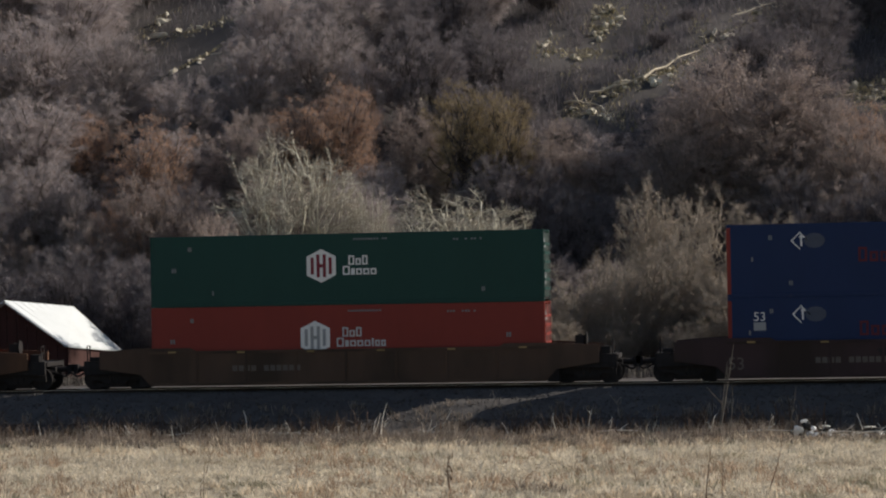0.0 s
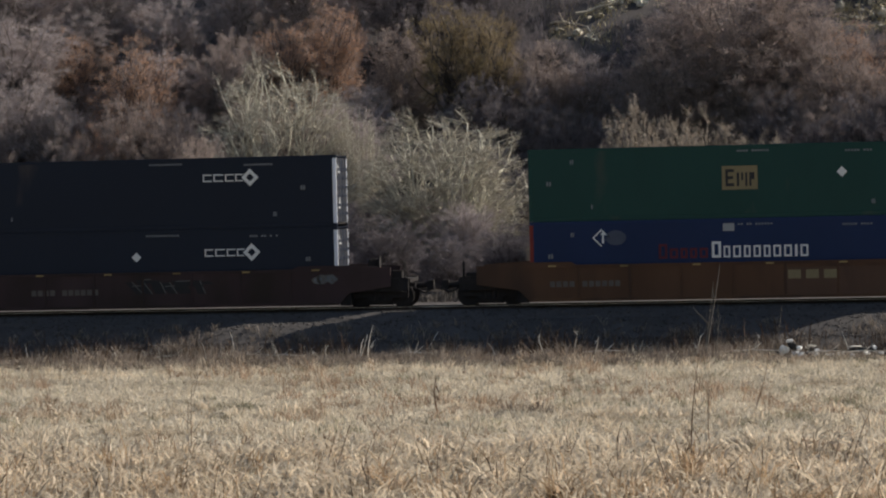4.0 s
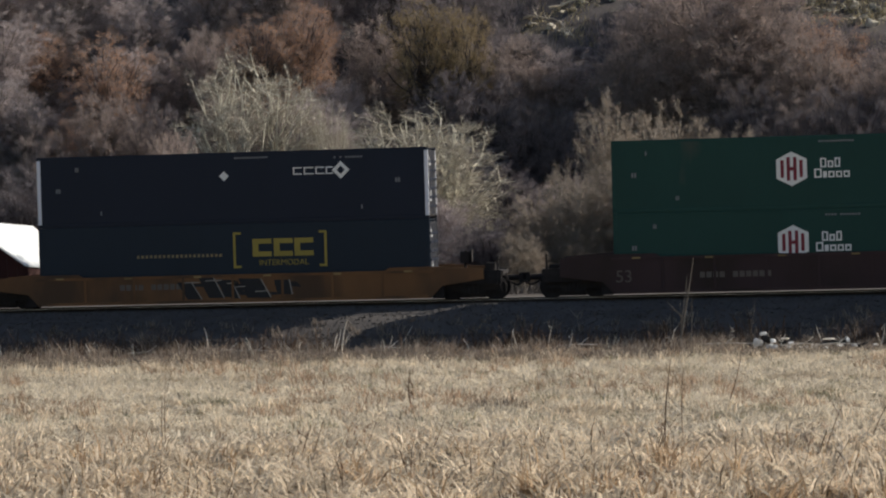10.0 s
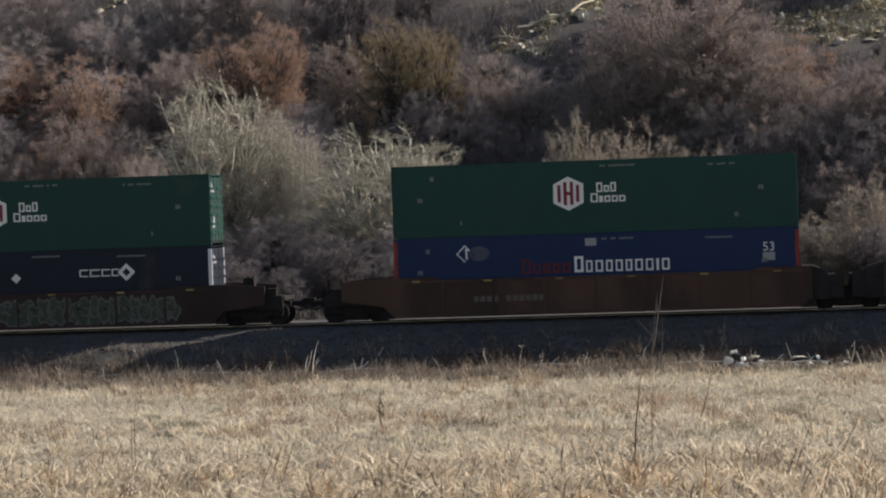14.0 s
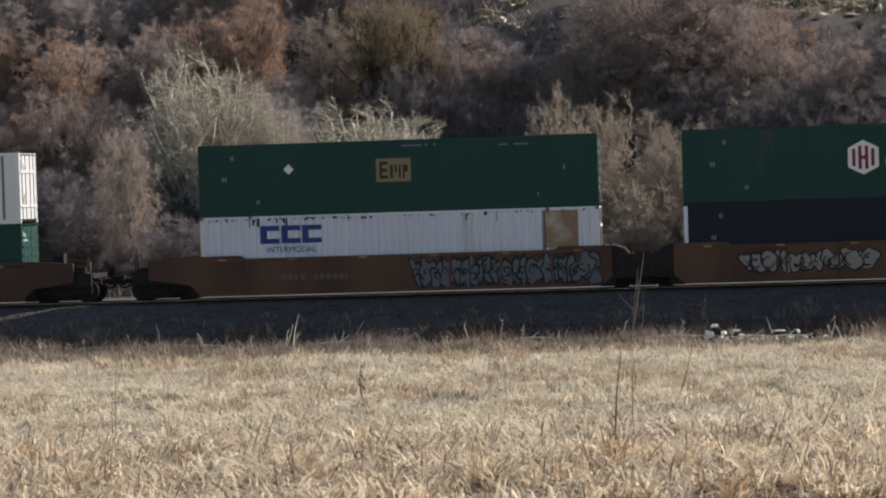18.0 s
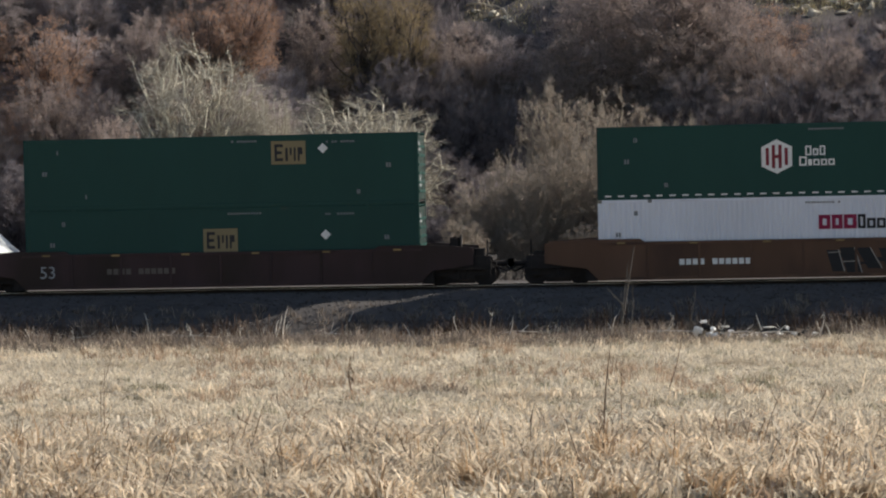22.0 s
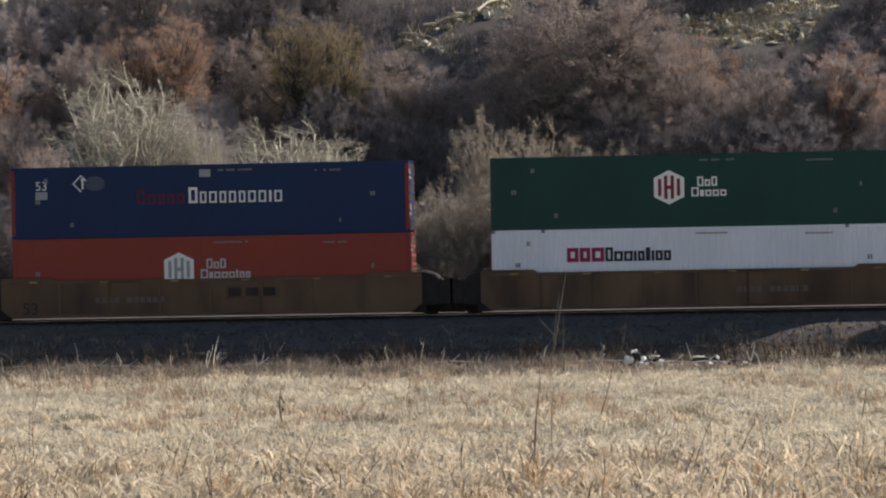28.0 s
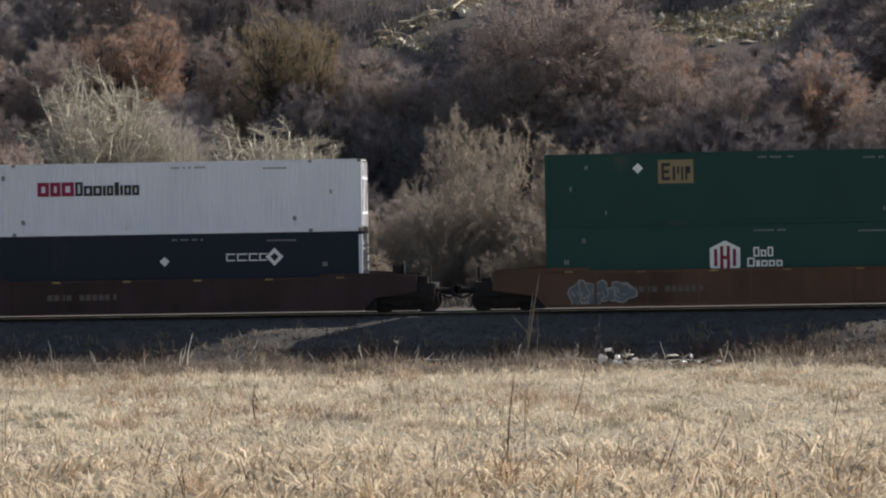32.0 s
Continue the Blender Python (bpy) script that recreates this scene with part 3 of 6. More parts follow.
for i, (kind, x, y, top, wide) in enumerate(NAMED):
    tree(kind, x, y, top - float(land(x, y)), wide, number=i)
# the rest of the wood on the slope, kept lower where it stands before one of those or before a rock ledge
OPEN = [(xa + (xb - xa) * f / 3, ya + (yb - ya) * f / 3) for (xa, ya), (xb, yb), n in LEDGES for f in range(4)]
OPEN = [(x, y, float(land(x, y))) for x, y in OPEN]
TALL = [(x, y, top, wide, top - float(land(x, y))) for _, x, y, top, wide in NAMED]
rng = random.Random(5)
for row in range(11):
    y0 = 121 + row * 6.2
    x0 = -0.37 * y0 - 3
    while x0 < 0.18 * y0 + 3:
        x = x0 + rng.uniform(-1.4, 1.4)
        y = y0 + rng.uniform(-2.4, 2.4)
        # shaded stretches by bearing and depth; the dark kind carries that shade in colour
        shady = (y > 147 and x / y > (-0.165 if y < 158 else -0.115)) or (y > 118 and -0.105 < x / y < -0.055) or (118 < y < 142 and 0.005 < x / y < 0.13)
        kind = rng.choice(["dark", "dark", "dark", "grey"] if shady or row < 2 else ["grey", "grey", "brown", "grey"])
        high = rng.uniform(6, 8.5) if row < 2 else rng.uniform(7.5, 10)
        base = float(land(x, y))
        for nx_, ny_, top, wide, tall in TALL:
            if y < ny_ + 1 and abs(x - nx_ * y / ny_) < (0.32 * tall * wide + 0.2 * high) * y / ny_:
                high = min(high, EYE + (top - 0.5 * tall - EYE) * y / ny_ - base)
        for lx, ly, lz in OPEN:
            along = (x - lx) * sd.x + (y - ly) * sd.y      # let the sun reach the ledges
            if 0 < along < 22 and abs((x - lx) * sd.y - (y - ly) * sd.x) < 2.4:
                high = min(high, lz + 0.2 + along * math.tan(radians(SUN_UP)) * 0.85 - base)
            if y < ly + 1 and abs(x - lx * y / ly) < 0.3 * high + 0.4:
                high = min(high, EYE + (lz - 0.4 - EYE) * y / ly - base)
        if high > 0.9:
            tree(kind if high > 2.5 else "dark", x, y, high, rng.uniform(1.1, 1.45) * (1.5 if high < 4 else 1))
        x0 += rng.uniform(4.6, 6.6)
# brush at the foot of the slope, mostly the kind coloured for shade
for i in range(26):
    x = -44 + i * 2.45 + rng.uniform(-1, 1)
    if not -40 < x < -29:
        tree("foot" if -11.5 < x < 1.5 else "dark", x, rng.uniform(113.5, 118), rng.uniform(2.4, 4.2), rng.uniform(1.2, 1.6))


# ---- dry grass ----
def blades(rng, pos, height, width, lean, bend):
    """Grass blades as bent strips of three triangles: arrays of vertices and faces."""
    n = len(pos)
    a = rng.uniform(0, 2 * np.pi, n)
    side = np.stack([np.cos(a), np.sin(a), np.zeros(n)], 1) * (width / 2)[:, None]
    b = rng.uniform(0, 2 * np.pi, n)
    tilt = np.stack([np.cos(b), np.sin(b), np.zeros(n)], 1) * (height * lean)[:, None]
    up = np.stack([np.zeros(n), np.zeros(n), height], 1)
    mid = pos + 0.55 * up + 0.35 * tilt
    tip = pos + up * (1 - 0.35 * bend)[:, None] + tilt
    v = np.stack([pos - side, pos + side, mid - 0.85 * side, mid + 0.85 * side, tip], 1).reshape(-1, 3)
    f = (np.arange(n)[:, None, None] * 5 + np.array([[0, 1, 3], [0, 3, 2], [2, 3, 4]])[None]).reshape(-1, 3)
    return v, f


def scatter(rng, n, y0, y1):
    """Places on the field within the stretch that opens before the camera."""
    y = np.sqrt(rng.uniform(y0 * y0, y1 * y1, n))
    x = rng.uniform(-0.37, 0.17, n) * y
    return x, y


GRASS_PALE = mat("pale_straw", (0.67, 0.605, 0.49), 0.8, scale=0.3, vary=0.36, fine=1.6, grain=0.45, bump=0, island=0.28, dirt=(0.45, 0.37, 0.27), dirt_amount=0.09, thin=0.4)
GRASS_TAN = mat("tan_straw", (0.69, 0.59, 0.455), 0.8, scale=0.3, vary=0.3, fine=1.8, grain=0.4, bump=0, island=0.35, thin=0.4)
GRASS_RED = mat("reddish_straw", (0.41, 0.305, 0.22), 0.8, scale=0.3, vary=0.3, fine=1.8, grain=0.45, bump=0, island=0.4, thin=0.4)
WEED = mat("dull_brown_weeds", (0.27, 0.225, 0.185), 0.85, scale=0.3, vary=0.3, fine=1.8, grain=0.45, bump=0, island=0.4, thin=0.3)
STALK = mat("brown_stalk", (0.12, 0.072, 0.045), 0.85, scale=4, vary=0.3, bump=0, each=0.2, island=0.3)
STALK_PALE = mat("bleached_stalk", (0.7, 0.65, 0.56), 0.85, scale=4, vary=0.25, bump=0, each=0.15, island=0.2)
STALK_GREY = mat("grey_dead_wood", (0.13, 0.115, 0.1), 0.9, scale=4, vary=0.3, bump=0.2, each=0.15)
grng = np.random.RandomState(3)


def grass(name, label, n, y0, y1, height, width, lean, material, patch=None, tuft=0, droop=1.0):
    """Blades over a stretch of the field; with tuft, n tufts of that many blades that lean outward."""
    x, y = scatter(grng, n, y0, y1)
    if patch is not None:
        keep = wave(x, y, patch[0], patch[1]) + grng.normal(0, 0.12, n) > patch[2]
        x, y = x[keep], y[keep]
    clear = (x > 0.2) & (x < 5.9) & (y > 88.6) & (y < 91.2)
    x, y = x[~clear], y[~clear]
    size = grng.uniform(0.55, 1.35, len(x))
    if tuft:
        x, y, size = np.repeat(x, tuft), np.repeat(y, tuft), np.repeat(size, tuft)
        x, y = x + grng.normal(0, 0.11, len(x)) * size, y + grng.normal(0, 0.11, len(y)) * size
    n = len(x)
    h = height * size * grng.uniform(0.6, 1.25, n) * (1 + 0.35 * wave(x, y, 5, 9))
    w = width * grng.uniform(0.6, 1.4, n)
    v, f = blades(grng, np.stack([x, y, land(x, y) - 0.02], 1), h, w, lean * grng.uniform(0.2, 1.6, n), droop * grng.uniform(0, 1, n))
    tagged(new(name, raw_mesh(name, v, f, material)), label, "grass", kind="stuff")


GRASS_GREY = mat("grey_green_weeds", (0.33, 0.31, 0.22), 0.85, scale=0.3, vary=0.3, fine=1.8, grain=0.45, bump=0, island=0.4, thin=0.3)
RUSSET = mat("russet_stalk", (0.47, 0.345, 0.225), 0.85, scale=0.5, vary=0.3, bump=0, island=0.4, thin=0.25)
grass("dry_grass", "pale matted dry grass of the field", 140000, 47, 90.6, 0.13, 0.038, 2.2, GRASS_PALE)
grass("dry_grass", "low tufts of pale dry grass", 5200, 53, 91.2, 0.26, 0.026, 0.9, GRASS_PALE, None, 16, 1.4)
grass("dry_grass", "grey-green weeds in loose patches among the straw", 1500, 52, 90.5, 0.26, 0.03, 0.8, GRASS_GREY, (7, 29, 0.15), 14, 1.3)
grass("dry_grass", "reddish dry grass in loose patches", 1400, 66, 91.4, 0.36, 0.026, 0.6, GRASS_RED, (14, 21, 0.05), 16)
grass("dry_grass", "tan dry grass at the far edge of the field", 600, 84, 90.8, 0.34, 0.026, 0.6, GRASS_TAN, None, 14)
grass("tall_dry_grass", "coarse tan grass with bent leaves", 2400, 45, 58, 0.6, 0.06, 1.0, GRASS_TAN, (3.0, 31, -0.25), 16, 2.0)
grass("tall_dry_grass", "bleached broad grass leaves", 1600, 45, 60, 0.44, 0.07, 1.3, GRASS_PALE, None, 12, 2.3)
grass("tall_dry_grass", "tan grass thinning into the field", 500, 58, 71, 0.38, 0.038, 0.8, GRASS_TAN, (5, 23, 0.0), 16, 1.6)
# brown tufts whose colour puts shade into gaps between the tan leaves
grass("tall_dry_grass", "brown grass coloured as shade among the tan leaves", 600, 45, 61, 0.42, 0.045, 0.8, GRASS_RED, (4, 37, -0.15), 12, 1.5)
grass("tall_dry_grass", "russet clumps of coarse grass at the near edge", 260, 45, 54.5, 0.75, 0.05, 0.8, RUSSET, (3, 43, 0.05), 18, 1.7)
grass("weed_stems", "russet reed stems standing among the near grass", 1800, 45, 55, 0.8, 0.034, 0.5, RUSSET, (6, 41, 0.1))
grass("weed_stems", "thin brown weed stems among the grass", 420, 45, 57, 0.85, 0.026, 0.55, STALK)
grass("weed_stems", "thin brown weed stems at the foot of the bank", 3200, 90, 93.5, 0.75, 0.022, 0.3, STALK, (10, 25, 0.1))
grass("weed_stems", "sparse dead weeds on the railway bank", 700, 91.8, 95.5, 0.5, 0.02, 0.4, STALK_GREY, (6, 27, 0.05))


def weed_clump(label, x, y, wide, high, n, material):
    """One low rounded clump of dead weeds."""
    g, r = grng.uniform(0, 2 * np.pi, n), np.sqrt(grng.uniform(0, 1, n))
    px, py = x + wide * r * np.cos(g), y + 0.6 * wide * r * np.sin(g)
    h = high * (1.1 - 0.6 * r * r) * grng.uniform(0.6, 1.2, n)
    v, f = blades(grng, np.stack([px, py, land(px, py) - 0.02], 1), h, grng.uniform(0.015, 0.03, n), grng.uniform(0.2, 0.9, n), grng.uniform(0, 1.4, n))
    tagged(new("weed_clump", raw_mesh("weed_clump", v, f, material)), label, "dead plant", "weed clumps")


def stones(name, label, n, y0, y1, size, material):
    """Loose stones: uneven eight-sided lumps on the ground."""
    x, y = grng.uniform(-40, 20, n), grng.uniform(y0, y1, n)
    c = np.stack([x, y, np.maximum(land(x, y), bank_top(y)) + 0.01], 1)
    r = size * grng.uniform(0.5, 1.6, n)[:, None]
    ax = [np.array(a) * (1 + grng.normal(0, 0.25, (n, 1))) for a in ((1, 0, 0), (-1, 0, 0), (0, 1, 0), (0, -1, 0), (0, 0, 0.7), (0, 0, -0.7))]
    v = np.stack([c + r * (a + grng.normal(0, 0.2, (n, 3))) for a in ax], 1).reshape(-1, 3)
    f = (np.arange(n)[:, None, None] * 6 + np.array([[0, 2, 4], [2, 1, 4], [1, 3, 4], [3, 0, 4], [2, 0, 5], [1, 2, 5], [3, 1, 5], [0, 3, 5]])[None]).reshape(-1, 3)
    tagged(new(name, raw_mesh(name, v, f, material)), label, "stones", kind="stuff")


def bank_top(y):
    """Height of the ballast's shoulder."""
    return np.interp(y, [94.9, 96.2, 97.0, 101.4], [RAIL - 1.1, RAIL - 0.36, RAIL - 0.13, RAIL - 0.13])


STONE = mat("dark_stone", (0.093, 0.086, 0.083), 0.9, scale=3, vary=0.2, bump=0, island=0.3, spec=0.1)
stones("ballast_stones", "loose dark ballast stones on the railway bank", 9000, 92.2, 98.2, 0.04, STONE)
grass("dry_grass", "dull brown grass towards the foot of the bank", 2300, 87.0, 91.6, 0.38, 0.03, 0.7, WEED, None, 14, 1.3)
grass("bank_weeds", "reddish-brown dead weeds in clumps along the foot of the bank", 1500, 88.8, 92.6, 0.6, 0.028, 0.5, WEED, (5, 61, -0.05), 12, 1.0)
grass("bank_weeds", "bleached weeds in clumps along the foot of the bank", 200, 90.4, 92.4, 0.5, 0.025, 0.6, GRASS_PALE, (4, 63, 0.05), 10, 1.0)
grass("bank_weeds", "thicket of thin brown stems at the foot of the bank", 4200, 90.6, 93.2, 1.0, 0.025, 0.35, STALK, (9, 67, 0.05))
grass("bank_weeds", "dull brown dead weeds on the railway bank", 420, 91.4, 95.2, 0.36, 0.026, 0.7, WEED, None, 14, 1.2)


grass("track_weeds", "dark dead weeds along the far side of the track", 12000, 109, 112.5, 0.5, 0.03, 0.4, STALK_GREY)
for x, y, wide, high in ((-6.75, 68.0, 0.95, 0.55), (-5.7, 70.5, 0.6, 0.5), (0.6, 66.0, 0.8, 0.45), (2.4, 71.0, 1.0, 0.45), (-11.2, 63.5, 0.8, 0.4), (-15.5, 71.0, 0.9, 0.4)):
    weed_clump("low clump of grey-brown dead weeds in the dry grass", x, y, wide, high, int((150 if x != -6.75 else 170) * wide), GRASS_GREY if x != -6.75 else WEED)


for x, wide, high in ((-22.5, 0.8, 1.05), (-21.5, 0.5, 0.75), (-27.5, 0.6, 0.8), (2.9, 0.6, 0.6)):
    weed_clump("upright clump of brown dead weeds on the railway bank", x, 92.2, wide, high, int(520 * wide), WEED)


def bent_rod(b, x, y, z, height, lean, side, radius, steps=5, curl=0.15):
    """A tapering bent stem from its foot."""
    p = Vector((x, y, z))
    for k in range(steps):
        q = p + Vector((lean / steps + curl * (k - steps / 2) / steps * 0.3, side / steps, height / steps))
        b.rod(p, q, radius * (1 - 0.75 * k / steps), radius * (1 - 0.75 * (k + 1) / steps), 5)
        p = q
    return p


def stalk(name, label, x, y, height, lean, radius, material, twigs=0, seed=0, group="dead stalks"):
    """One dead stalk with side twigs."""
    r = random.Random(seed)
    z = float(land(x, y)) - 0.05
    ob = tagged(new(name), label, "dead plant", group)
    ob.matrix_basis = pose(x, y, z)
    b = Build()
    bent_rod(b, 0, 0, 0, height, lean, r.uniform(-0.1, 0.1), radius, curl=r.uniform(-0.5, 0.5))
    stem = part("stem", b, material, ob)
    for k in range(twigs):
        c = Build()
        f = r.uniform(0.35, 0.95)
        bent_rod(c, lean * f, 0, height * f, height * r.uniform(0.12, 0.3), r.uniform(-0.3, 0.3) * height * 0.6, r.uniform(-0.1, 0.1), radius * 0.55, 3)
        part("twig", c, material, stem)
    return ob


# stems that stand up before the field
for i, (x, y, h, lean, rad, m) in enumerate([(-1.76, 55.4, 2.3, 0.22, 0.012, STALK), (-1.29, 55, 2.1, 0.05, 0.009, STALK), (-1.67, 52.9, 2.6, 0.25, 0.008, STALK), (-3.2, 66.9, 1.6, -0.12, 0.012, STALK_PALE), (-0.39, 69.1, 1.9, 0.4, 0.011, STALK),
                                             (-13.71, 57.5, 1.9, 0.05, 0.01, STALK), (-13.27, 55.5, 1.6, 0.0, 0.008, STALK), (5.22, 60.9, 1.5, 0.5, 0.013, STALK_PALE), (-9.15, 68, 1.15, 0.03, 0.022, STALK), (-2.59, 51.2, 1.8, -0.3, 0.01, STALK_PALE), (6.69, 66.9, 1.2, 0.2, 0.012, STALK),
                                             (-7.01, 53.9, 1.2, 0.5, 0.012, STALK), (-9.71, 52.9, 1.1, 0.35, 0.012, STALK), (1.73, 54.5, 1.3, 0.5, 0.012, STALK), (2.81, 56.6, 1.2, 0.55, 0.012, STALK), (-15, 53.4, 1.0, 0.3, 0.012, STALK), (-4.53, 53.4, 1.0, 0.4, 0.012, STALK)]):
    stalk("weed_stalk", "tall thin brown weed stalk standing in dry grass" if m is STALK else "tall bleached weed stalk standing in dry grass", x, y, h, lean, rad * 1.5, m, 5 if i == 8 else 2, i, "weed stalks")
# leaning brown stalks in the near grass
nr = random.Random(29)
for i in range(46):
    y = nr.uniform(46, 57)
    stalk("weed_stalk", "brown weed stalk leaning in tan grass", y * nr.uniform(-0.33, 0.14), y, nr.uniform(0.75, 1.25), nr.uniform(-0.5, 0.75), nr.uniform(0.011, 0.018), STALK if i % 4 else STALK_PALE, 1, 500 + i, "weed stalks")
# pale broken stubs and grey saplings by the bank
for i, (x, y, h, lean, rad, m, tw) in enumerate([(-14.9, 91.2, 1.45, 0.3, 0.035, STALK_PALE, 2), (-15.3, 91.3, 1.1, 0.35, 0.03, STALK_PALE, 1), (-20.3, 92.2, 1.2, -0.15, 0.03, STALK_PALE, 0), (-8.5, 91.6, 1.0, 0.12, 0.028, STALK_PALE, 0), (-7.2, 91.3, 1.1, 0.25, 0.028, STALK_PALE, 1), (-24.8, 91.5, 0.8, 0.3, 0.028, STALK_PALE, 2),
                                                 (-12.95, 93.3, 0.75, 0.45, 0.03, STALK_PALE, 0), (-2.27, 90, 3.5, 0.62, 0.045, STALK_GREY, 2), (-1.9, 90.3, 2.3, 0.1, 0.03, STALK_GREY, 1), (-2.3, 90.1, 2.9, 0.4, 0.03, STALK_GREY, 1), (0.2, 91, 2.0, 0.35, 0.022, STALK_GREY, 0), (-2.6, 90.4, 0.9, 0.2, 0.04, STALK_PALE, 2), (4.9, 89.6, 1.0, 0.2, 0.025, STALK_PALE, 1)]):
    stalk("broken_stalk" if m is STALK_PALE else "dead_sapling", "bleached broken stalk at the foot of the bank" if m is STALK_PALE else "grey bare sapling leaning at the foot of the bank", x, y, h, lean, rad, m, tw, 40 + i, "dead stalks by the bank")
# short bleached stubs scattered along the field's edge
sr = random.Random(17)
for i in range(34):
    x, y = -28 + i * 1.02 + sr.uniform(-0.6, 0.6), sr.uniform(90.0, 91.1)
    stalk("broken_stalk", "short bleached stub at the foot of the bank", x, y, sr.uniform(0.35, 0.95), sr.uniform(-0.4, 0.45), sr.uniform(0.018, 0.034), STALK_PALE, sr.choice((0, 0, 1, 2)), 300 + i, "dead stalks by the bank")
# fallen pale branches along the field's edge
for i, (x, y, l, turn) in enumerate([(-19.4, 91.6, 2.6, 8), (-18.2, 91.2, 1.8, -12), (-6.0, 91.0, 1.6, 5), (-0.6, 90.2, 2.4, 2), (2.2, 89.2, 1.5, -4), (3.4, 89.0, 1.7, 6), (-22.5, 91.6, 1.6, 15), (-13.2, 91.4, 1.5, -8)]):
    ob = tagged(new("fallen_branch"), "bleached fallen branch lying in dry grass", "branch", "fallen branches")
    ob.matrix_basis = pose(x, y, float(land(x, y)) + 0.26, 0, 0, turn)
    b = Build()
    b.rod((-l / 2, 0, 0), (0, 0.03, 0.06), 0.035, 0.03, 6)
    b.rod((0, 0.03, 0.06), (l / 2, 0, 0.02), 0.03, 0.012, 6)
    b.rod((0.1, 0.03, 0.06), (0.4, 0.1, 0.3), 0.02, 0.01, 5)
    part("limb", b, STALK_PALE, ob)

# ---- rubble heap at the field's edge ----
RUBBLE = mat("white_broken_plaster", (0.86, 0.84, 0.8), 0.8, scale=5, vary=0.2, fine=40, bump=0.4, each=0.12)
RUBBLE_DARK = mat("charred_scrap", (0.03, 0.028, 0.027), 0.85, scale=5, vary=0.3, each=0.2)


def chunk(name, label, x, y, z, sx, sy, sz, material, seed, group, swing=360):
    """A broken lump: an uneven rounded block."""
    bm = bmesh.new()
    bmesh.ops.create_icosphere(bm, subdivisions=2, radius=1.0)
    r = random.Random(seed)
    off = Vector((r.uniform(0, 50), r.uniform(0, 50), r.uniform(0, 50)))
    for v in bm.verts:
        k = 0.72 + 0.55 * noise.noise(v.co * 1.3 + off)
        c = v.co
        m = max(abs(c.x), abs(c.y), abs(c.z))
        v.co = Vector((c.x * sx, c.y * sy, c.z * sz)) * k * (0.7 + 0.3 / m)
    me = bpy.data.meshes.new(name)
    bm.to_mesh(me)
    bm.free()
    me.materials.append(material)
    ob = tagged(new(name, me), label, "rubble", group)
    ob.matrix_basis = pose(x, y, z + sz * 0.4, r.uniform(-15, 15), r.uniform(-15, 15), r.uniform(-swing / 2, swing / 2))
    return ob


# along the heap, how far back, height, length, thickness, stuff: w white, k charred, p plank
HEAP = [(0, 0, 0.2, 0.24, 0.3, "w"), (0.22, 0.3, 0.56, 0.2, 0.12, "w"), (0.3, 0.2, 0.34, 0.24, 0.2, "k"), (0.45, 0, 0.1, 0.24, 0.16, "w"), (0.62, -0.1, 0.06, 0.2, 0.16, "w"), (0.55, 0.2, 0.3, 0.16, 0.12, "w"), (0.8, -0.1, 0.04, 0.26, 0.18, "k"), (0.92, 0.2, 0.25, 0.24, 0.12, "k")]
HEAP += [(1.05, 0, 0.05, 0.28, 0.16, "w"), (1.2, 0.2, 0.2, 0.2, 0.12, "w"), (1.25, -0.2, 0.0, 0.16, 0.12, "k"), (1.45, 0.1, 0.1, 0.2, 0.12, "k"), (1.62, -0.2, 0.02, 0.16, 0.14, "w"), (1.75, -0.3, 0.02, 0.2, 0.15, "w"), (1.0, 0.4, 0.4, 0.2, 0.05, "p"), (2.25, -0.1, 0.05, 0.4, 0.04, "p"), (2.5, 0.3, 0.2, 0.35, 0.12, "k"), (2.05, -0.1, 0.1, 0.2, 0.12, "w"), (2.45, -0.2, 0.06, 0.16, 0.1, "w"), (2.95, -0.1, 0.12, 0.2, 0.1, "w"), (3.5, 0, 0.1, 0.17, 0.1, "w"), (1.9, 0.3, 0.22, 0.2, 0.1, "k"), (2.85, 0.2, 0.2, 0.32, 0.16, "k")]
HEAP += [(3.15, 0.2, 0.18, 0.24, 0.16, "k"), (3.25, 0.25, 0.25, 0.1, 0.16, "w"), (2.7, -0.2, 0.0, 0.16, 0.1, "k"), (2.6, 0.3, 0.36, 0.3, 0.04, "p"), (3.85, 0.1, 0.12, 0.26, 0.12, "k"), (4.25, 0, 0.1, 0.18, 0.11, "w"), (3.7, 0.3, 0.05, 0.18, 0.1, "k"), (-1.05, 0.4, 0.2, 0.4, 0.05, "p"), (-0.6, 0.4, 0.1, 0.3, 0.1, "k"), (-2.1, -1.2, 0.02, 0.13, 0.1, "w"), (-0.2, 0.3, 0.1, 0.2, 0.12, "k"), (0.15, -0.2, -0.02, 0.16, 0.1, "k")]
for i, (u, v, h, long, thick, stuff) in enumerate(HEAP):
    x, y = 0.62 + u, 90.3 + v
    what, ink = {"w": ("broken white rubble piece on dry grass", RUBBLE), "k": ("charred black scrap in a rubble heap", RUBBLE_DARK), "p": ("bleached broken plank in a rubble heap", STALK_PALE)}[stuff]
    chunk("plank" if stuff == "p" else "rubble_piece", what, x, y, float(land(x, y)) + max(h, 0), long * (0.85 if stuff != "p" else 1), 0.15 if stuff != "p" else 0.07, thick * 0.85, ink, 100 + i, "rubble heap", 12 if stuff == "p" else 60)

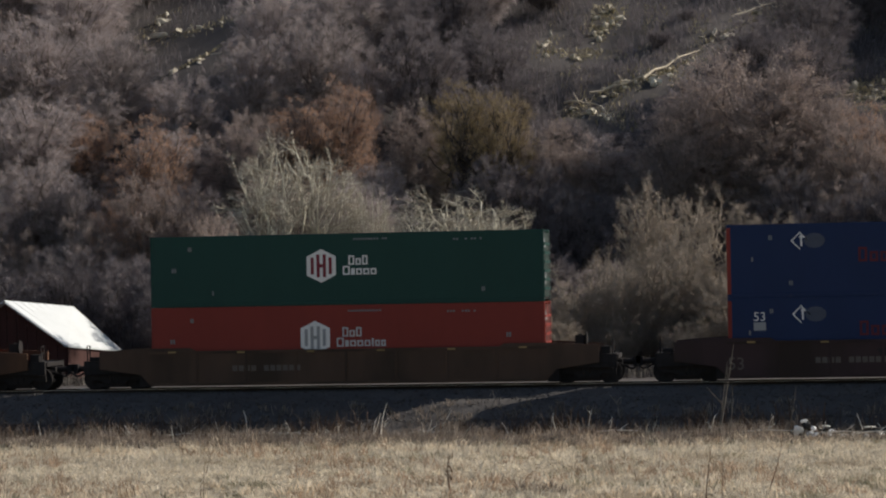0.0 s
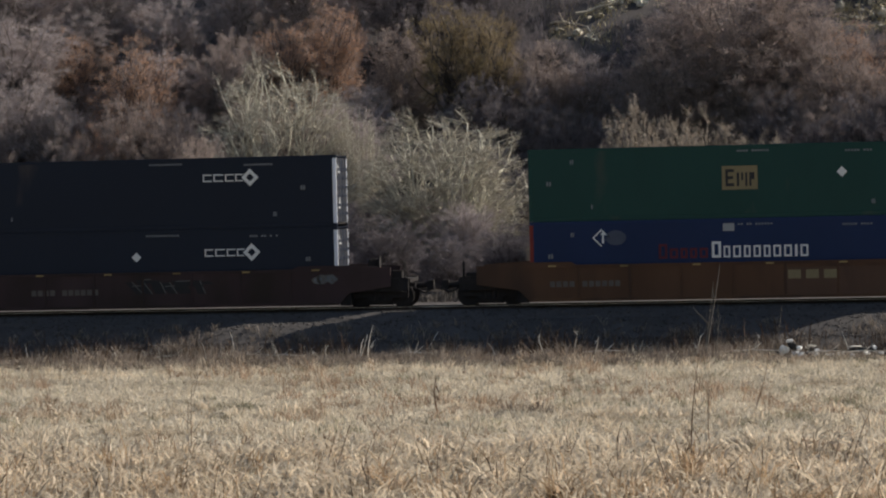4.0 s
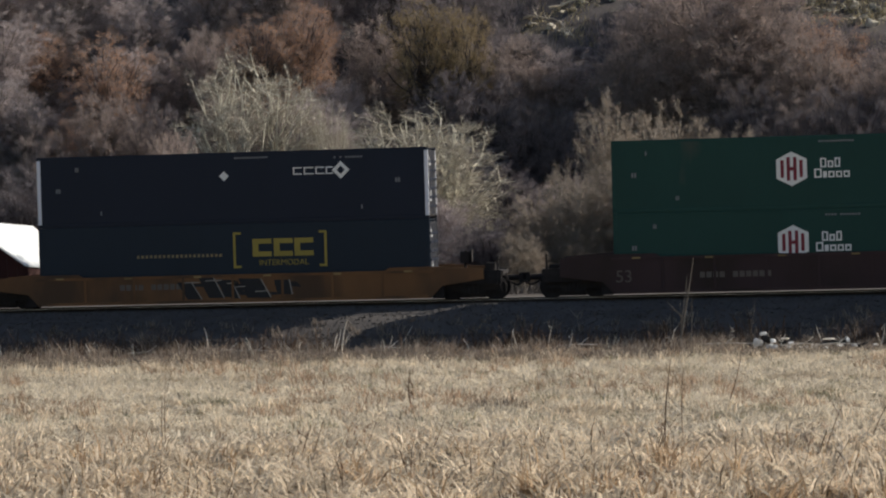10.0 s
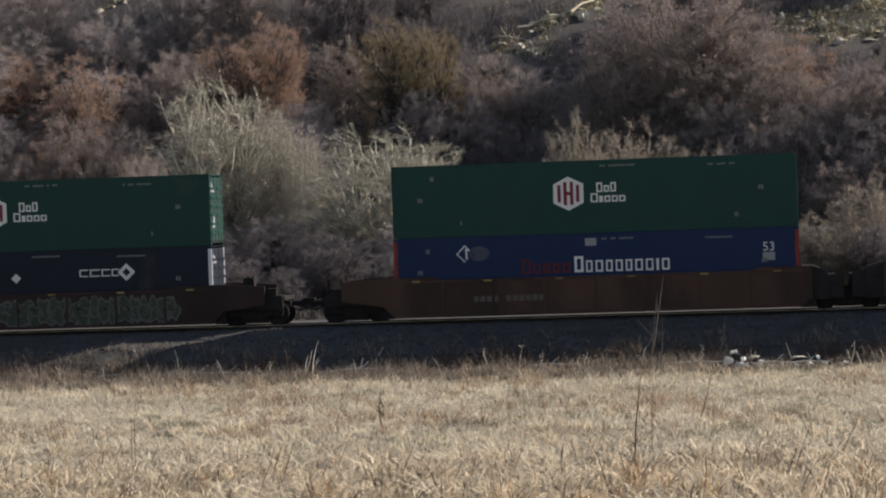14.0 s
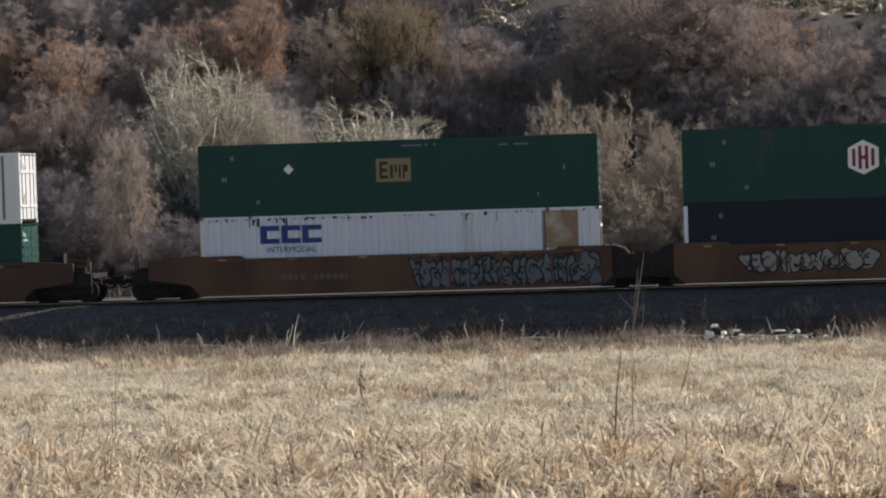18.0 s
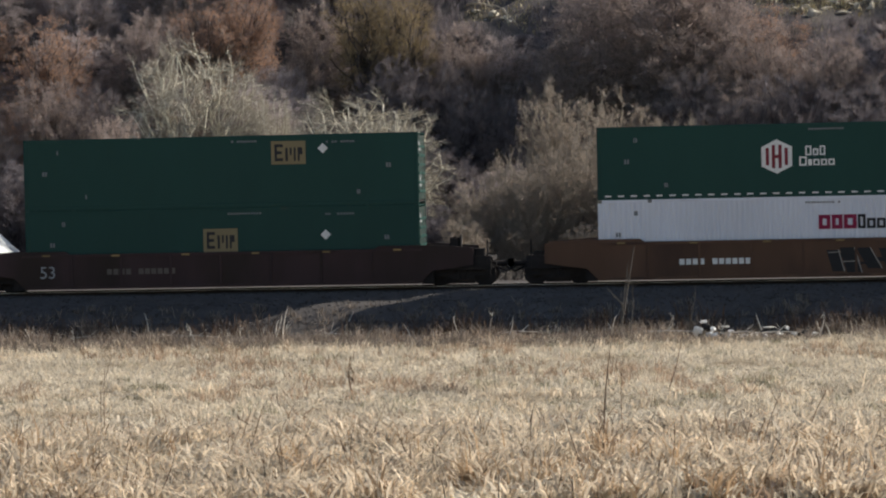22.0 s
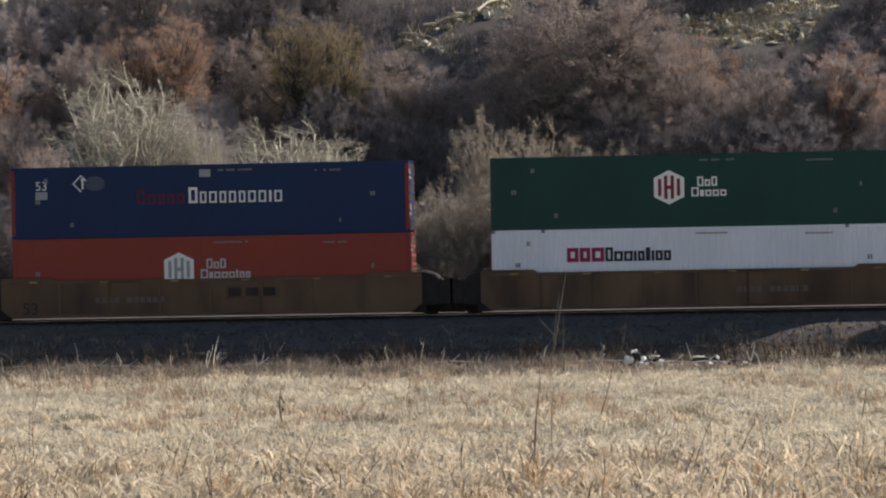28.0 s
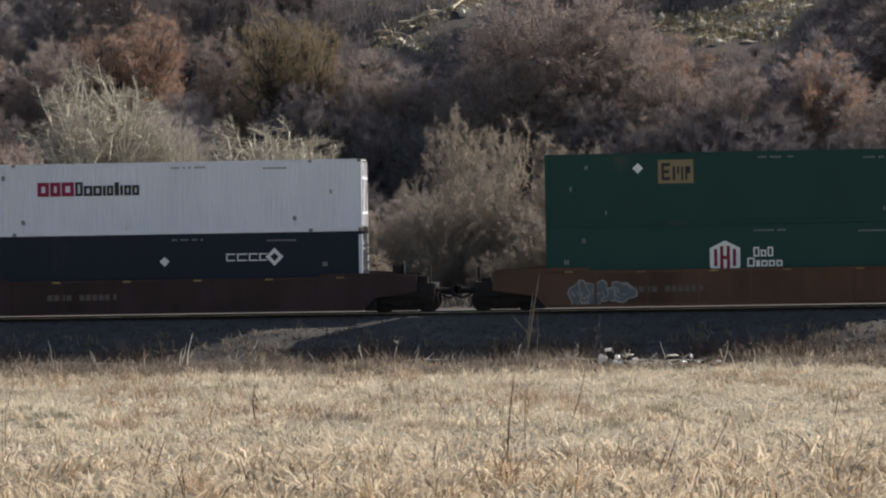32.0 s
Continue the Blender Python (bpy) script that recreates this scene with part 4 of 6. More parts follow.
# ---- shed behind the track ----
SHED_WALL = mat("red_brown_boards", (0.06, 0.024, 0.02), 0.85, scale=1.2, vary=0.3, fine=8, grain=0.2, stretch=(4, 4, 0.5), each=0.08)
SHED_ROOF = mat("white_metal_roof", (0.68, 0.71, 0.71), 0.5, 0.0, scale=0.8, vary=0.12, fine=5, grain=0.06, bump=0.05, spec=0.4)
shed = tagged(new("shed"), "red-brown board shed with a white metal roof behind the track", "shed")
apex, eave, back_apex, back_eave = Vector((-36.66, 114, 5.28)), Vector((-33.68, 114, 3.15)), Vector((-35.12, 120, 4.88)), Vector((-32.76, 120, 2.72))
left_eave, back_left = Vector((-39.64, 114, 3.15)), Vector((-38.1, 120, 2.72))
up = Vector((0, 0, 0.08))
for name, q in (("roof", (apex, eave, back_eave, back_apex)), ("roof", (left_eave, apex, back_apex, back_left))):
    out = (q[1] - q[0]).normalized() * 0.15
    p = [q[0] - (out if q[0] is left_eave else out * 0), q[1] + (out if q[1] is eave else out * 0), q[2] + (out if q[1] is eave else out * 0), q[3] - (out if q[0] is left_eave else out * 0)]
    front = (q[0] - q[3]).normalized() * 0.25
    p = [p[0] + front, p[1] + front, p[2], p[3]]
    roof = part(name, Build().add([*p, *[v + up for v in p]], [(0, 1, 2, 3), (7, 6, 5, 4), (0, 4, 5, 1), (1, 5, 6, 2), (2, 6, 7, 3), (3, 7, 4, 0)]), SHED_ROOF, shed, "white sheet-metal roof slope")
    rib = Build()
    for k in range(1, 9):
        a, c = p[0].lerp(p[3], k / 9) + up, p[1].lerp(p[2], k / 9) + up
        rib.rod(a, c, 0.025, sides=4)
    part("roof_rib", rib, SHED_ROOF, roof)
base = float(land(-36, 114))
for k in range(12):
    u0, u1 = k / 12, (k + 1) / 12 - 0.004
    def height_at(u):
        x = left_eave.x + (eave.x - left_eave.x) * u
        return x, 3.11 + (5.24 - 3.11) * (1 - abs(2 * u - 1))
    (xa, za), (xb, zb) = height_at(u0), height_at(u1)
    part("board", Build().add([(xa, 114, base), (xb, 114, base), (xb, 114, zb), (xa, 114, za), (xa, 114.05, base), (xb, 114.05, base), (xb, 114.05, zb), (xa, 114.05, za)], [(0, 1, 2, 3), (7, 6, 5, 4), (0, 4, 5, 1), (1, 5, 6, 2), (2, 6, 7, 3), (3, 7, 4, 0)]), SHED_WALL, shed)
for a, c in ((eave, back_eave), (left_eave, back_left)):
    s = Vector((0.06, 0, 0))
    lo = [Vector((v.x, v.y, base)) for v in (a, c)]
    part("side_wall", Build().add([a, c, lo[1], lo[0], a - s, c - s, lo[1] - s, lo[0] - s], [(0, 1, 2, 3), (7, 6, 5, 4), (0, 4, 5, 1), (1, 5, 6, 2), (2, 6, 7, 3), (3, 7, 4, 0)]), SHED_WALL, shed)
part("trim_board", Build().rod(apex + Vector((0, -0.24, -0.02)), eave + Vector((0, -0.24, -0.02)), 0.06, sides=4), SHED_ROOF, shed, "white rake board")

# ---- pale rock ledges and fallen trunks on the open slope ----
ROCK = mat("pale_limestone", (0.62, 0.56, 0.45), 0.9, scale=2, vary=0.35, fine=12, bump=0.6, each=0.2)
LOG = mat("bleached_log", (0.6, 0.52, 0.4), 0.85, scale=3, vary=0.25, each=0.1)
SLOPE_GRASS = mat("yellow_slope_grass", (0.42, 0.36, 0.22), 0.85, scale=0.5, vary=0.4, bump=0, island=0.4)
lr = random.Random(12)
for (xa, ya), (xb, yb), n in LEDGES:
    n = int(n * 1.3)
    for i in range(n):
        f = (i + lr.uniform(0.0, 1.0)) / n
        x, y = xa + (xb - xa) * f + lr.uniform(-0.45, 0.45), ya + (yb - ya) * f + lr.uniform(-1.0, 1.0)
        chunk("rock", "pale sunlit limestone block on the slope", x, y, float(land(x, y)) - 0.05, 0.12 + 0.8 * lr.random() ** 3, lr.uniform(0.1, 0.34), (0.04 + 0.26 * lr.random() ** 2.5) * 1.5, ROCK, lr.randrange(9999), "rock ledges")
for i, (xa, ya, xb, yb) in enumerate([(-12, 162, -8.1, 163.6), (-8.5, 163.1, -4.9, 169.5), (-13.6, 161.4, -11.2, 159.3), (-11.2, 159.3, -10.1, 156.2), (-2.8, 175.9, 1.6, 179.5)]):
    a, c = Vector((xa, ya, float(land(xa, ya)) + 0.35)), Vector((xb, yb, float(land(xb, yb)) + 0.45))
    ob = tagged(new("fallen_tree"), "bleached fallen dead tree on the slope", "fallen tree", "fallen trees")
    b = Build()
    p = a
    for k in range(5):
        q = a.lerp(c, (k + 1) / 5) + Vector((lr.uniform(-0.1, 0.1), 0, lr.uniform(-0.15, 0.2)))
        b.rod(p, q, 0.09 - 0.012 * k, 0.078 - 0.012 * k, 7)
        p = q
    part("log", b, LOG, ob)
    for k in range(4):
        s = a.lerp(c, lr.uniform(0.3, 0.95))
        d = Build().rod(s, s + Vector((lr.uniform(-0.5, 0.7), lr.uniform(-0.3, 0.1), lr.uniform(0.2, 0.8))), 0.05, 0.015, 5)
        part("branch", d, LOG, ob)
y = grng.uniform(156, 192, 16000)
x = y * grng.uniform(-0.09, 0.1, 16000)
keep = wave(x, y, 4, 33) > 0.05
x, y = x[keep], y[keep]
for (xa, ya), (xb, yb), n in LEDGES:      # thicker along the ledges
    f, d = grng.uniform(0, 1, n * 18), grng.normal(0, 0.8, n * 18)
    x, y = np.append(x, xa + (xb - xa) * f + 0.7 * d), np.append(y, ya + (yb - ya) * f + d)
v, f = blades(grng, np.stack([x, y, land(x, y) - 0.03], 1), grng.uniform(0.2, 0.5, len(x)), grng.uniform(0.03, 0.06, len(x)), grng.uniform(0.2, 0.9, len(x)), grng.uniform(0, 1, len(x)))
tagged(new("slope_grass", raw_mesh("slope_grass", v, f, SLOPE_GRASS)), "tufts of yellow dry grass on the open slope", "grass", kind="stuff")

y = grng.uniform(128, 195, 60000)
x = y * grng.uniform(-0.36, 0.17, 60000)
keep = wave(x, y, 6, 35) > -0.35
x, y = x[keep], y[keep]
thick_y = grng.uniform(150, 195, 50000)
thick_x = thick_y * grng.uniform(-0.15, 0.11, 50000)
keep = wave(thick_x, thick_y, 3, 39) > -0.2
x, y = np.append(x, thick_x[keep]), np.append(y, thick_y[keep])
bare = np.array([(xa + (xb - xa) * f / 12, ya + (yb - ya) * f / 12) for (xa, ya), (xb, yb), n in LEDGES for f in range(13)])
keep = np.ones(len(x), bool)
for bx, by in bare:      # no brush on the ledges themselves, nor just before them
    keep &= ~((np.abs(x - bx) < 0.8) & (y > by - 2.6) & (y < by + 0.9))
x, y = x[keep], y[keep]
v, f = blades(grng, np.stack([x, y, land(x, y) - 0.03], 1), grng.uniform(0.3, 1.1, len(x)), grng.uniform(0.02, 0.045, len(x)), grng.uniform(0.2, 0.7, len(x)), grng.uniform(0, 0.6, len(x)))
tagged(new("slope_brush", raw_mesh("slope_brush", v, f, TWIG_SHADED)), "dark leafless brush on the wooded slope", "brush", kind="stuff")



# ---- train ----
LENGTH, WIDTH, HIGH = 16.154, 2.6, 2.885
SPEED = 17.364


def travel(t):
    """Metres that the train has gone at t seconds."""
    u = (t - 16) / 16
    return SPEED * t - 3.361 * (u * u - 1) - 1.789 * u * (u * u - 1)


MOVERS = []       # (thing, place along the train, y, z)
BOTTOM = {"upper": RAIL + 6.24 - 2.9, "lower": RAIL + 6.24 - 5.8}
FLAT, FINE, COARSE, POSTED, BROAD = "flat", "fine", "coarse", "posted", "broad"


def ribbed(x0, x1, z0, z1, pitch, depth, rise):
    """A near side wall with upright corrugations, its outer face at y = 0."""
    b = Build()
    line, x = [(x0, 0.0)], x0
    while x + pitch <= x1 + 1e-6:
        line += [(x + pitch * (0.5 - rise), 0.0), (x + pitch * 0.5, depth), (x + pitch * (1 - rise), depth), (x + pitch, 0.0)]
        x += pitch
    line += [(x1, 0.0)] if x1 - line[-1][0] > 0.01 else []
    b.prism(line + [(x1, 0.09), (x0, 0.09)], z0, z1, "z")
    return b


MESHES = {}


def shared(key, make):
    if key not in MESHES:
        MESHES[key] = make()
    return MESHES[key]


def container(colour, style, posts, name_label, doors=None, end_colour=None):
    """A 53-foot box: near lower left corner at the origin, x along the train, doors at the far end of x."""
    ob = tagged(new("shipping_container"), name_label, "shipping container", "containers on the train")
    end = end_colour or colour

    def put(name, tag, make, material, label="", at=None):
        me = shared((tag, material.name, style if "wall" in tag else "", ), lambda: make().mesh(name, material))
        return part(name, me, material, ob, label, at)

    z0, z1 = 0.16, HIGH - 0.1
    if style == FLAT:
        make = lambda: Build().box(0.13, LENGTH - 0.13, 0.012, 0.06, z0, z1)
    elif style == FINE:
        make = lambda: ribbed(0.13, LENGTH - 0.13, z0, z1, 0.2, 0.032, 0.14)
    elif style == COARSE:
        make = lambda: ribbed(0.13, LENGTH - 0.13, z0, z1, 0.29, 0.08, 0.2)
    elif style == BROAD:
        make = lambda: ribbed(0.13, LENGTH - 0.13, z0, z1, 0.62, 0.12, 0.07)
    else:
        make = lambda: Build().box(0.13, LENGTH - 0.13, 0.012, 0.06, z0, z1)
    put("side_wall", "wall_near", make, colour)
    put("side_wall", "wall_far", lambda: Build().box(0.13, LENGTH - 0.13, WIDTH - 0.06, WIDTH - 0.012, z0, z1), colour)
    put("roof", "roof", lambda: Build().box(0.02, LENGTH - 0.02, 0.05, WIDTH - 0.05, HIGH - 0.06, HIGH - 0.03), colour)
    put("floor", "floor", lambda: Build().box(0.02, LENGTH - 0.02, 0.05, WIDTH - 0.05, 0.08, 0.14), BLACK_STEEL)
    for y in (0.0, WIDTH - 0.08):
        put("top_rail", "top_rail", lambda: Build().prism([(0.0, HIGH - 0.11), (0.08, HIGH - 0.11), (0.08, HIGH - 0.015), (0.07, HIGH), (0.01, HIGH), (0.0, HIGH - 0.015)], 0.16, LENGTH - 0.16, "x"), RIB if style == BROAD else colour, at=pose(0, y, 0))
        # the rail's inner lip is added to block light between stacked boxes
        put("bottom_rail", "bottom_rail", lambda: Build().prism([(0.0, 0.03), (0.035, 0.03), (0.035, -0.013), (0.08, -0.013), (0.08, 0.16), (0.01, 0.17), (0.0, 0.16)], 0.16, LENGTH - 0.16, "x"), colour, at=pose(0, y, 0))
        for x in (0.0, LENGTH - 0.16):
            put("corner_post", "post", lambda: Build().box(0, 0.16, 0, 0.08, 0.13, HIGH - 0.13, 0.015), posts, at=pose(x, y, 0))
    for x in (0.0, LENGTH - 0.18, 1.98, LENGTH - 2.16):
        for z in (0.0, HIGH - 0.12):
            for y in (-0.006, WIDTH - 0.16):
                put("corner_casting", "casting", lambda: Build().box(0, 0.18, 0, 0.166, 0, 0.12, 0.02), (RIB if 1 < x < LENGTH - 1 else STEEL) if style in (FINE, COARSE, BROAD) else colour, at=pose(x, y, z))
        if x in (1.98, LENGTH - 2.16) and style in (FINE, COARSE, BROAD):
            put("inner_post", "inner_post", lambda: Build().box(0, 0.16, -0.004, 0.05, 0.12, HIGH - 0.12, 0.02), colour, at=pose(x, 0, 0))
    if style == POSTED:
        n = 28
        for i in range(1, n):
            put("wall_post", "wall_post", lambda: Build().box(-0.05, 0.05, -0.012, 0.012, 0.17, HIGH - 0.11, 0.02), RIB, at=pose(0.13 + (LENGTH - 0.26) * i / n, 0, 0))
    put("front_wall", "front", lambda: Build().box(0.02, 0.06, 0.08, WIDTH - 0.08, 0.12, HIGH - 0.1), end)
    for i, y in enumerate((0.09, WIDTH / 2 + 0.01)):
        door = put("door", "door", lambda: Build().box(LENGTH - 0.07, LENGTH - 0.02, 0, WIDTH / 2 - 0.1, 0.16, HIGH - 0.12), end, at=pose(0, y, 0))
        for k in (0.3, 0.85):
            part("lock_rod", shared(("rod", end.name), lambda: Build().rod((LENGTH - 0.005, 0, 0.16), (LENGTH - 0.005, 0, HIGH - 0.12), 0.02, sides=6).mesh("lock_rod", STEEL)), STEEL, door, at=pose(0, k, 0))
        for k in ((0.7, 2.1) if end in (WHITE, IVORY, SILVER, CREAM) else (0.5, 0.86, 1.22, 1.58, 1.94, 2.3)):
            part("hinge_bar", shared(("hinge", end.name), lambda: Build().box(LENGTH - 0.018, LENGTH + 0.025, 0.05, WIDTH / 2 - 0.15, -0.05, 0.05).mesh("hinge_bar", end)), end, door, at=pose(0, 0, k))
        if i == 0:
            # pale shapes painted on the near door to stand for its sunlit parts
            for k, z in enumerate((0.7, 2.15)):
                def patch_mesh():
                    outline = [(0.2, z), (0.75, z), (0.75, z + 0.5), (0.6, z + 0.5)] if k == 0 else [(0.15, z), (0.85, z), (0.5, z + 0.28), (0.15, z + 0.42)]
                    return Build().prism(outline, LENGTH - 0.018, LENGTH + 0.006, "x").mesh("placard", SIGN_GREY)
                part("placard", shared(("placard", k), patch_mesh), SIGN_GREY, door, "pale grey patch painted as sunlight on the door")
    return ob


# marks on the boxes; x from the box's near left corner, z below its top
def sheet(b, x0, x1, z0, z1):
    b.box(x0, x1, -0.009, 0.011, HIGH - z1, HIGH - z0)


def blocks(b, x, z, height, widths, gap):
    """Letter-like blocks from x onward, standing on the line z below the top."""
    for w, tall in widths:
        sheet(b, x, x + w, z - height * tall, z)
        x += w + gap
    return x


def open_blocks(b, x, z, height, widths, gap, s):
    """Hollow letter-sized frames of stroke s from x onward."""
    for w, tall in widths:
        if w < 2.6 * s:
            sheet(b, x, x + w, z - height * tall, z)
        else:
            ring_block(b, x, z, w, height * tall, s)
        x += w + gap
    return x


def ring_block(b, x, z, w, h, s):
    """A hollow block of stroke s, lower left at x, z below the top."""
    sheet(b, x, x + s, z - h, z)
    sheet(b, x + w - s, x + w, z - h, z)
    sheet(b, x + s, x + w - s, z - h, z - h + s)
    sheet(b, x + s, x + w - s, z - s, z)


def poly(b, points):
    b.prism([(x, HIGH - z) for x, z in points], -0.009, 0.011, "y")


def small_marks(ob, seed, material):
    """The little unreadable data lines of a box, as bars."""
    r = random.Random(seed)
    b = Build()
    for x, z, w in ((8.3, 0.2, 1.4), (12.4, 0.28, 1.2), (0.9, 1.3, 0.22), (14.7, 1.2, 0.22), (2.5, 2.25, 0.16), (13.5, 2.25, 0.16), (1.5, 0.45, 0.16)):
        x += r.uniform(-0.2, 0.2)
        n = max(2, int(w / 0.11))
        for i in range(n):
            if r.random() < 0.85:
                sheet(b, x + i * w / n, x + (i + 0.7) * w / n, z, z + (0.075 if w > 0.5 else 0.18))
    tagged(part("data_mark", b, material, ob, "small data marks"), kind="stuff")


def hexagon_mark(ob, x, z, bar, words, ink=SIGN_WHITE):
    """A white hexagon with upright bars in it, and two lines of blocks beside it."""
    b = Build()
    poly(b, [(x, z - 0.68), (x + 0.6, z - 0.38), (x + 0.6, z + 0.38), (x, z + 0.68), (x - 0.6, z + 0.38), (x - 0.6, z - 0.38)])
    logo = part("hexagon_mark", b, ink, ob, "white hexagon mark")
    c = Build()
    for dx, h in ((-0.37, 0.34), (-0.13, 0.46), (0.13, 0.46), (0.37, 0.34)):
        c.box(x + dx - 0.065, x + dx + 0.065, -0.014, -0.008, HIGH - z - h, HIGH - z + h)
    c.box(x - 0.07, x + 0.07, -0.014, -0.008, HIGH - z - 0.07, HIGH - z + 0.07)
    tagged(part("mark_bar", c, bar, logo), kind="stuff")
    d = Build()
    open_blocks(d, x + 1.12, z - 0.02, 0.38, [(0.24, 1), (0.22, 0.7), (0.22, 1)], 0.05, 0.062)
    open_blocks(d, x + 0.88, z + 0.38, 0.36, [(0.29, 1), (0.15, 0.7), (0.24, 0.7), (0.24, 0.7), (0.24, 0.7)] + ([(0.08, 0.9), (0.2, 0.7), (0.18, 0.7)] if words == 3 else []), 0.055, 0.062)
    tagged(part("lettering", d, ink if words == 2 else SIGN_PALE, ob, "plain blocks in two rows"), kind="stuff")


def bold_word(ob, x, z):
    """A red word and a black word in blocks."""
    a, b = Build(), Build()
    x = open_blocks(a, x, z, 0.56, [(0.46, 1), (0.42, 1), (0.5, 1)], 0.05, 0.15)
    tagged(part("lettering", a, SIGN_RED, ob, "red plain blocks"), kind="stuff")
    open_blocks(b, x, z, 0.56, [(0.3, 1), (0.34, 0.72), (0.34, 0.72), (0.11, 0.72), (0.26, 0.72), (0.18, 0.95), (0.11, 0.72), (0.28, 0.72), (0.28, 0.72)], 0.05, 0.1)
    tagged(part("lettering", b, SIGN_BLACK, ob, "black plain blocks"), kind="stuff")


def diamond(b, x, z, r):
    poly(b, [(x - r, z), (x, z - r), (x + r, z), (x, z + r)])


def navy_marks(ob, x, z, dot=None):
    """Pale outline letters as blocks, and an outlined diamond."""
    b = Build()
    h, s = 0.3, 0.05
    for k, w in ((0.0, 0.36), (0.44, 0.4), (0.92, 0.36), (1.34, 0.3)):
        sheet(b, x + k, x + k + w, z - h, z - h + s)
        sheet(b, x + k, x + k + w, z - s, z)
        sheet(b, x + k, x + k + s, z - h + s, z - s)
    cx, cz, r, q = x + 1.95, z - 0.15, 0.36, 0.17
    for k in range(4):
        a, c = math.pi / 2 * k, math.pi / 2 * (k + 1)
        poly(b, [(cx + r * math.cos(a), cz + r * math.sin(a)), (cx + r * math.cos(c), cz + r * math.sin(c)), (cx + q * math.cos(c), cz + q * math.sin(c)), (cx + q * math.cos(a), cz + q * math.sin(a))])
    tagged(part("lettering", b, SIGN_WHITE, ob, "pale outline blocks with a diamond"), kind="stuff")
    if dot:
        d = Build()
        diamond(d, dot, z - 0.02, 0.2)
        part("diamond_mark", d, SIGN_WHITE, ob, "white diamond")


FIGURES = {}


def figures(text, height):
    """Raised figures as a mesh in the x-z plane, standing on z = 0."""
    if text not in FIGURES:
        cu = bpy.data.curves.new("figures", "FONT")
        cu.body, cu.size, cu.extrude, cu.align_x = text, 1.0, 0.004, "CENTER"
        tmp = bpy.data.objects.new("figures", cu)
        me = bpy.data.meshes.new_from_object(tmp)
        me.transform(Matrix.Rotation(radians(90), 4, "X"))
        bpy.data.objects.remove(tmp)
        FIGURES[text] = me
    me = FIGURES[text].copy()
    me.transform(Matrix.Scale(height / 0.72, 4))
    return me


def number(ob, text, x, z, height, material, y=-0.006):
    me = figures(text, height)
    me.materials.clear()
    me.materials.append(material)
    return part("size_mark", me, material, ob, "figures " + text, pose(x, y, HIGH - z))


def stack_marks(ob, x=5.15, right=True, left=False):
    """Red and white capital blocks, an arrow mark, a paper sheet and the length figures."""
    a, b = Build(), Build()
    z = 1.55
    open_blocks(a, x, z, 0.5, [(0.34, 1.15), (0.32, 0.8), (0.28, 0.8), (0.28, 0.8), (0.32, 0.8)], 0.1, 0.09)
    tagged(part("lettering", a, SIGN_FADED, ob, "faded red plain blocks"), kind="stuff")
    y = x + 2.1
    ring_block(b, y, z, 0.36, 0.64, 0.1)
    y += 0.46
    open_blocks(b, y, z, 0.46, [(w, 1) for w in (0.26, 0.3, 0.26, 0.28, 0.26, 0.3, 0.3, 0.1, 0.3)], 0.12, 0.068)
    tagged(part("lettering", b, SIGN_WHITE, ob, "white plain blocks"), kind="stuff")
    c = Build()
    cx, cz, r, q = 2.88, 0.68, 0.36, 0.29
    for k in (1, 2, 3):      # three sides of an outlined diamond, and an arrow in it
        g, h = math.pi / 2 * k, math.pi / 2 * (k + 1)
        poly(c, [(cx + r * math.cos(g), cz + r * math.sin(g)), (cx + r * math.cos(h), cz + r * math.sin(h)), (cx + q * math.cos(h), cz + q * math.sin(h)), (cx + q * math.cos(g), cz + q * math.sin(g))])
    poly(c, [(2.84, 0.56), (2.95, 0.4), (3.04, 0.56)])
    poly(c, [(2.9, 0.56), (2.98, 0.56), (2.98, 0.9), (2.9, 0.9)])
    part("arrow_mark", c, SIGN_WHITE, ob, "white arrow in an outlined diamond")
    d = Build()
    poly(d, [(3.0 + 0.45 + 0.42 * math.cos(k * 0.5236), 0.68 + 0.3 * math.sin(k * 0.5236)) for k in range(12)])
    part("oval_mark", d, mat_oval, ob, "faint grey oval")
    e = Build()
    sheet(e, 7.7, 8.15, 0.2, 0.5)
    part("paper_sheet", e, SIGN_GREY, ob, "pale square sheet")
    for cx in ([1.25] if left else []) + ([14.95] if right else []):
        e = Build()
        sheet(e, cx - 0.24, cx + 0.24, 0.98, 1.3)
        part("paper_sheet", e, SIGN_GREY, ob, "pale square sheet")
        number(ob, "53", cx, 0.92, 0.36, SIGN_WHITE)


mat_oval = mat("faint_grey_blue", (0.075, 0.09, 0.13), 0.6, bump=0)


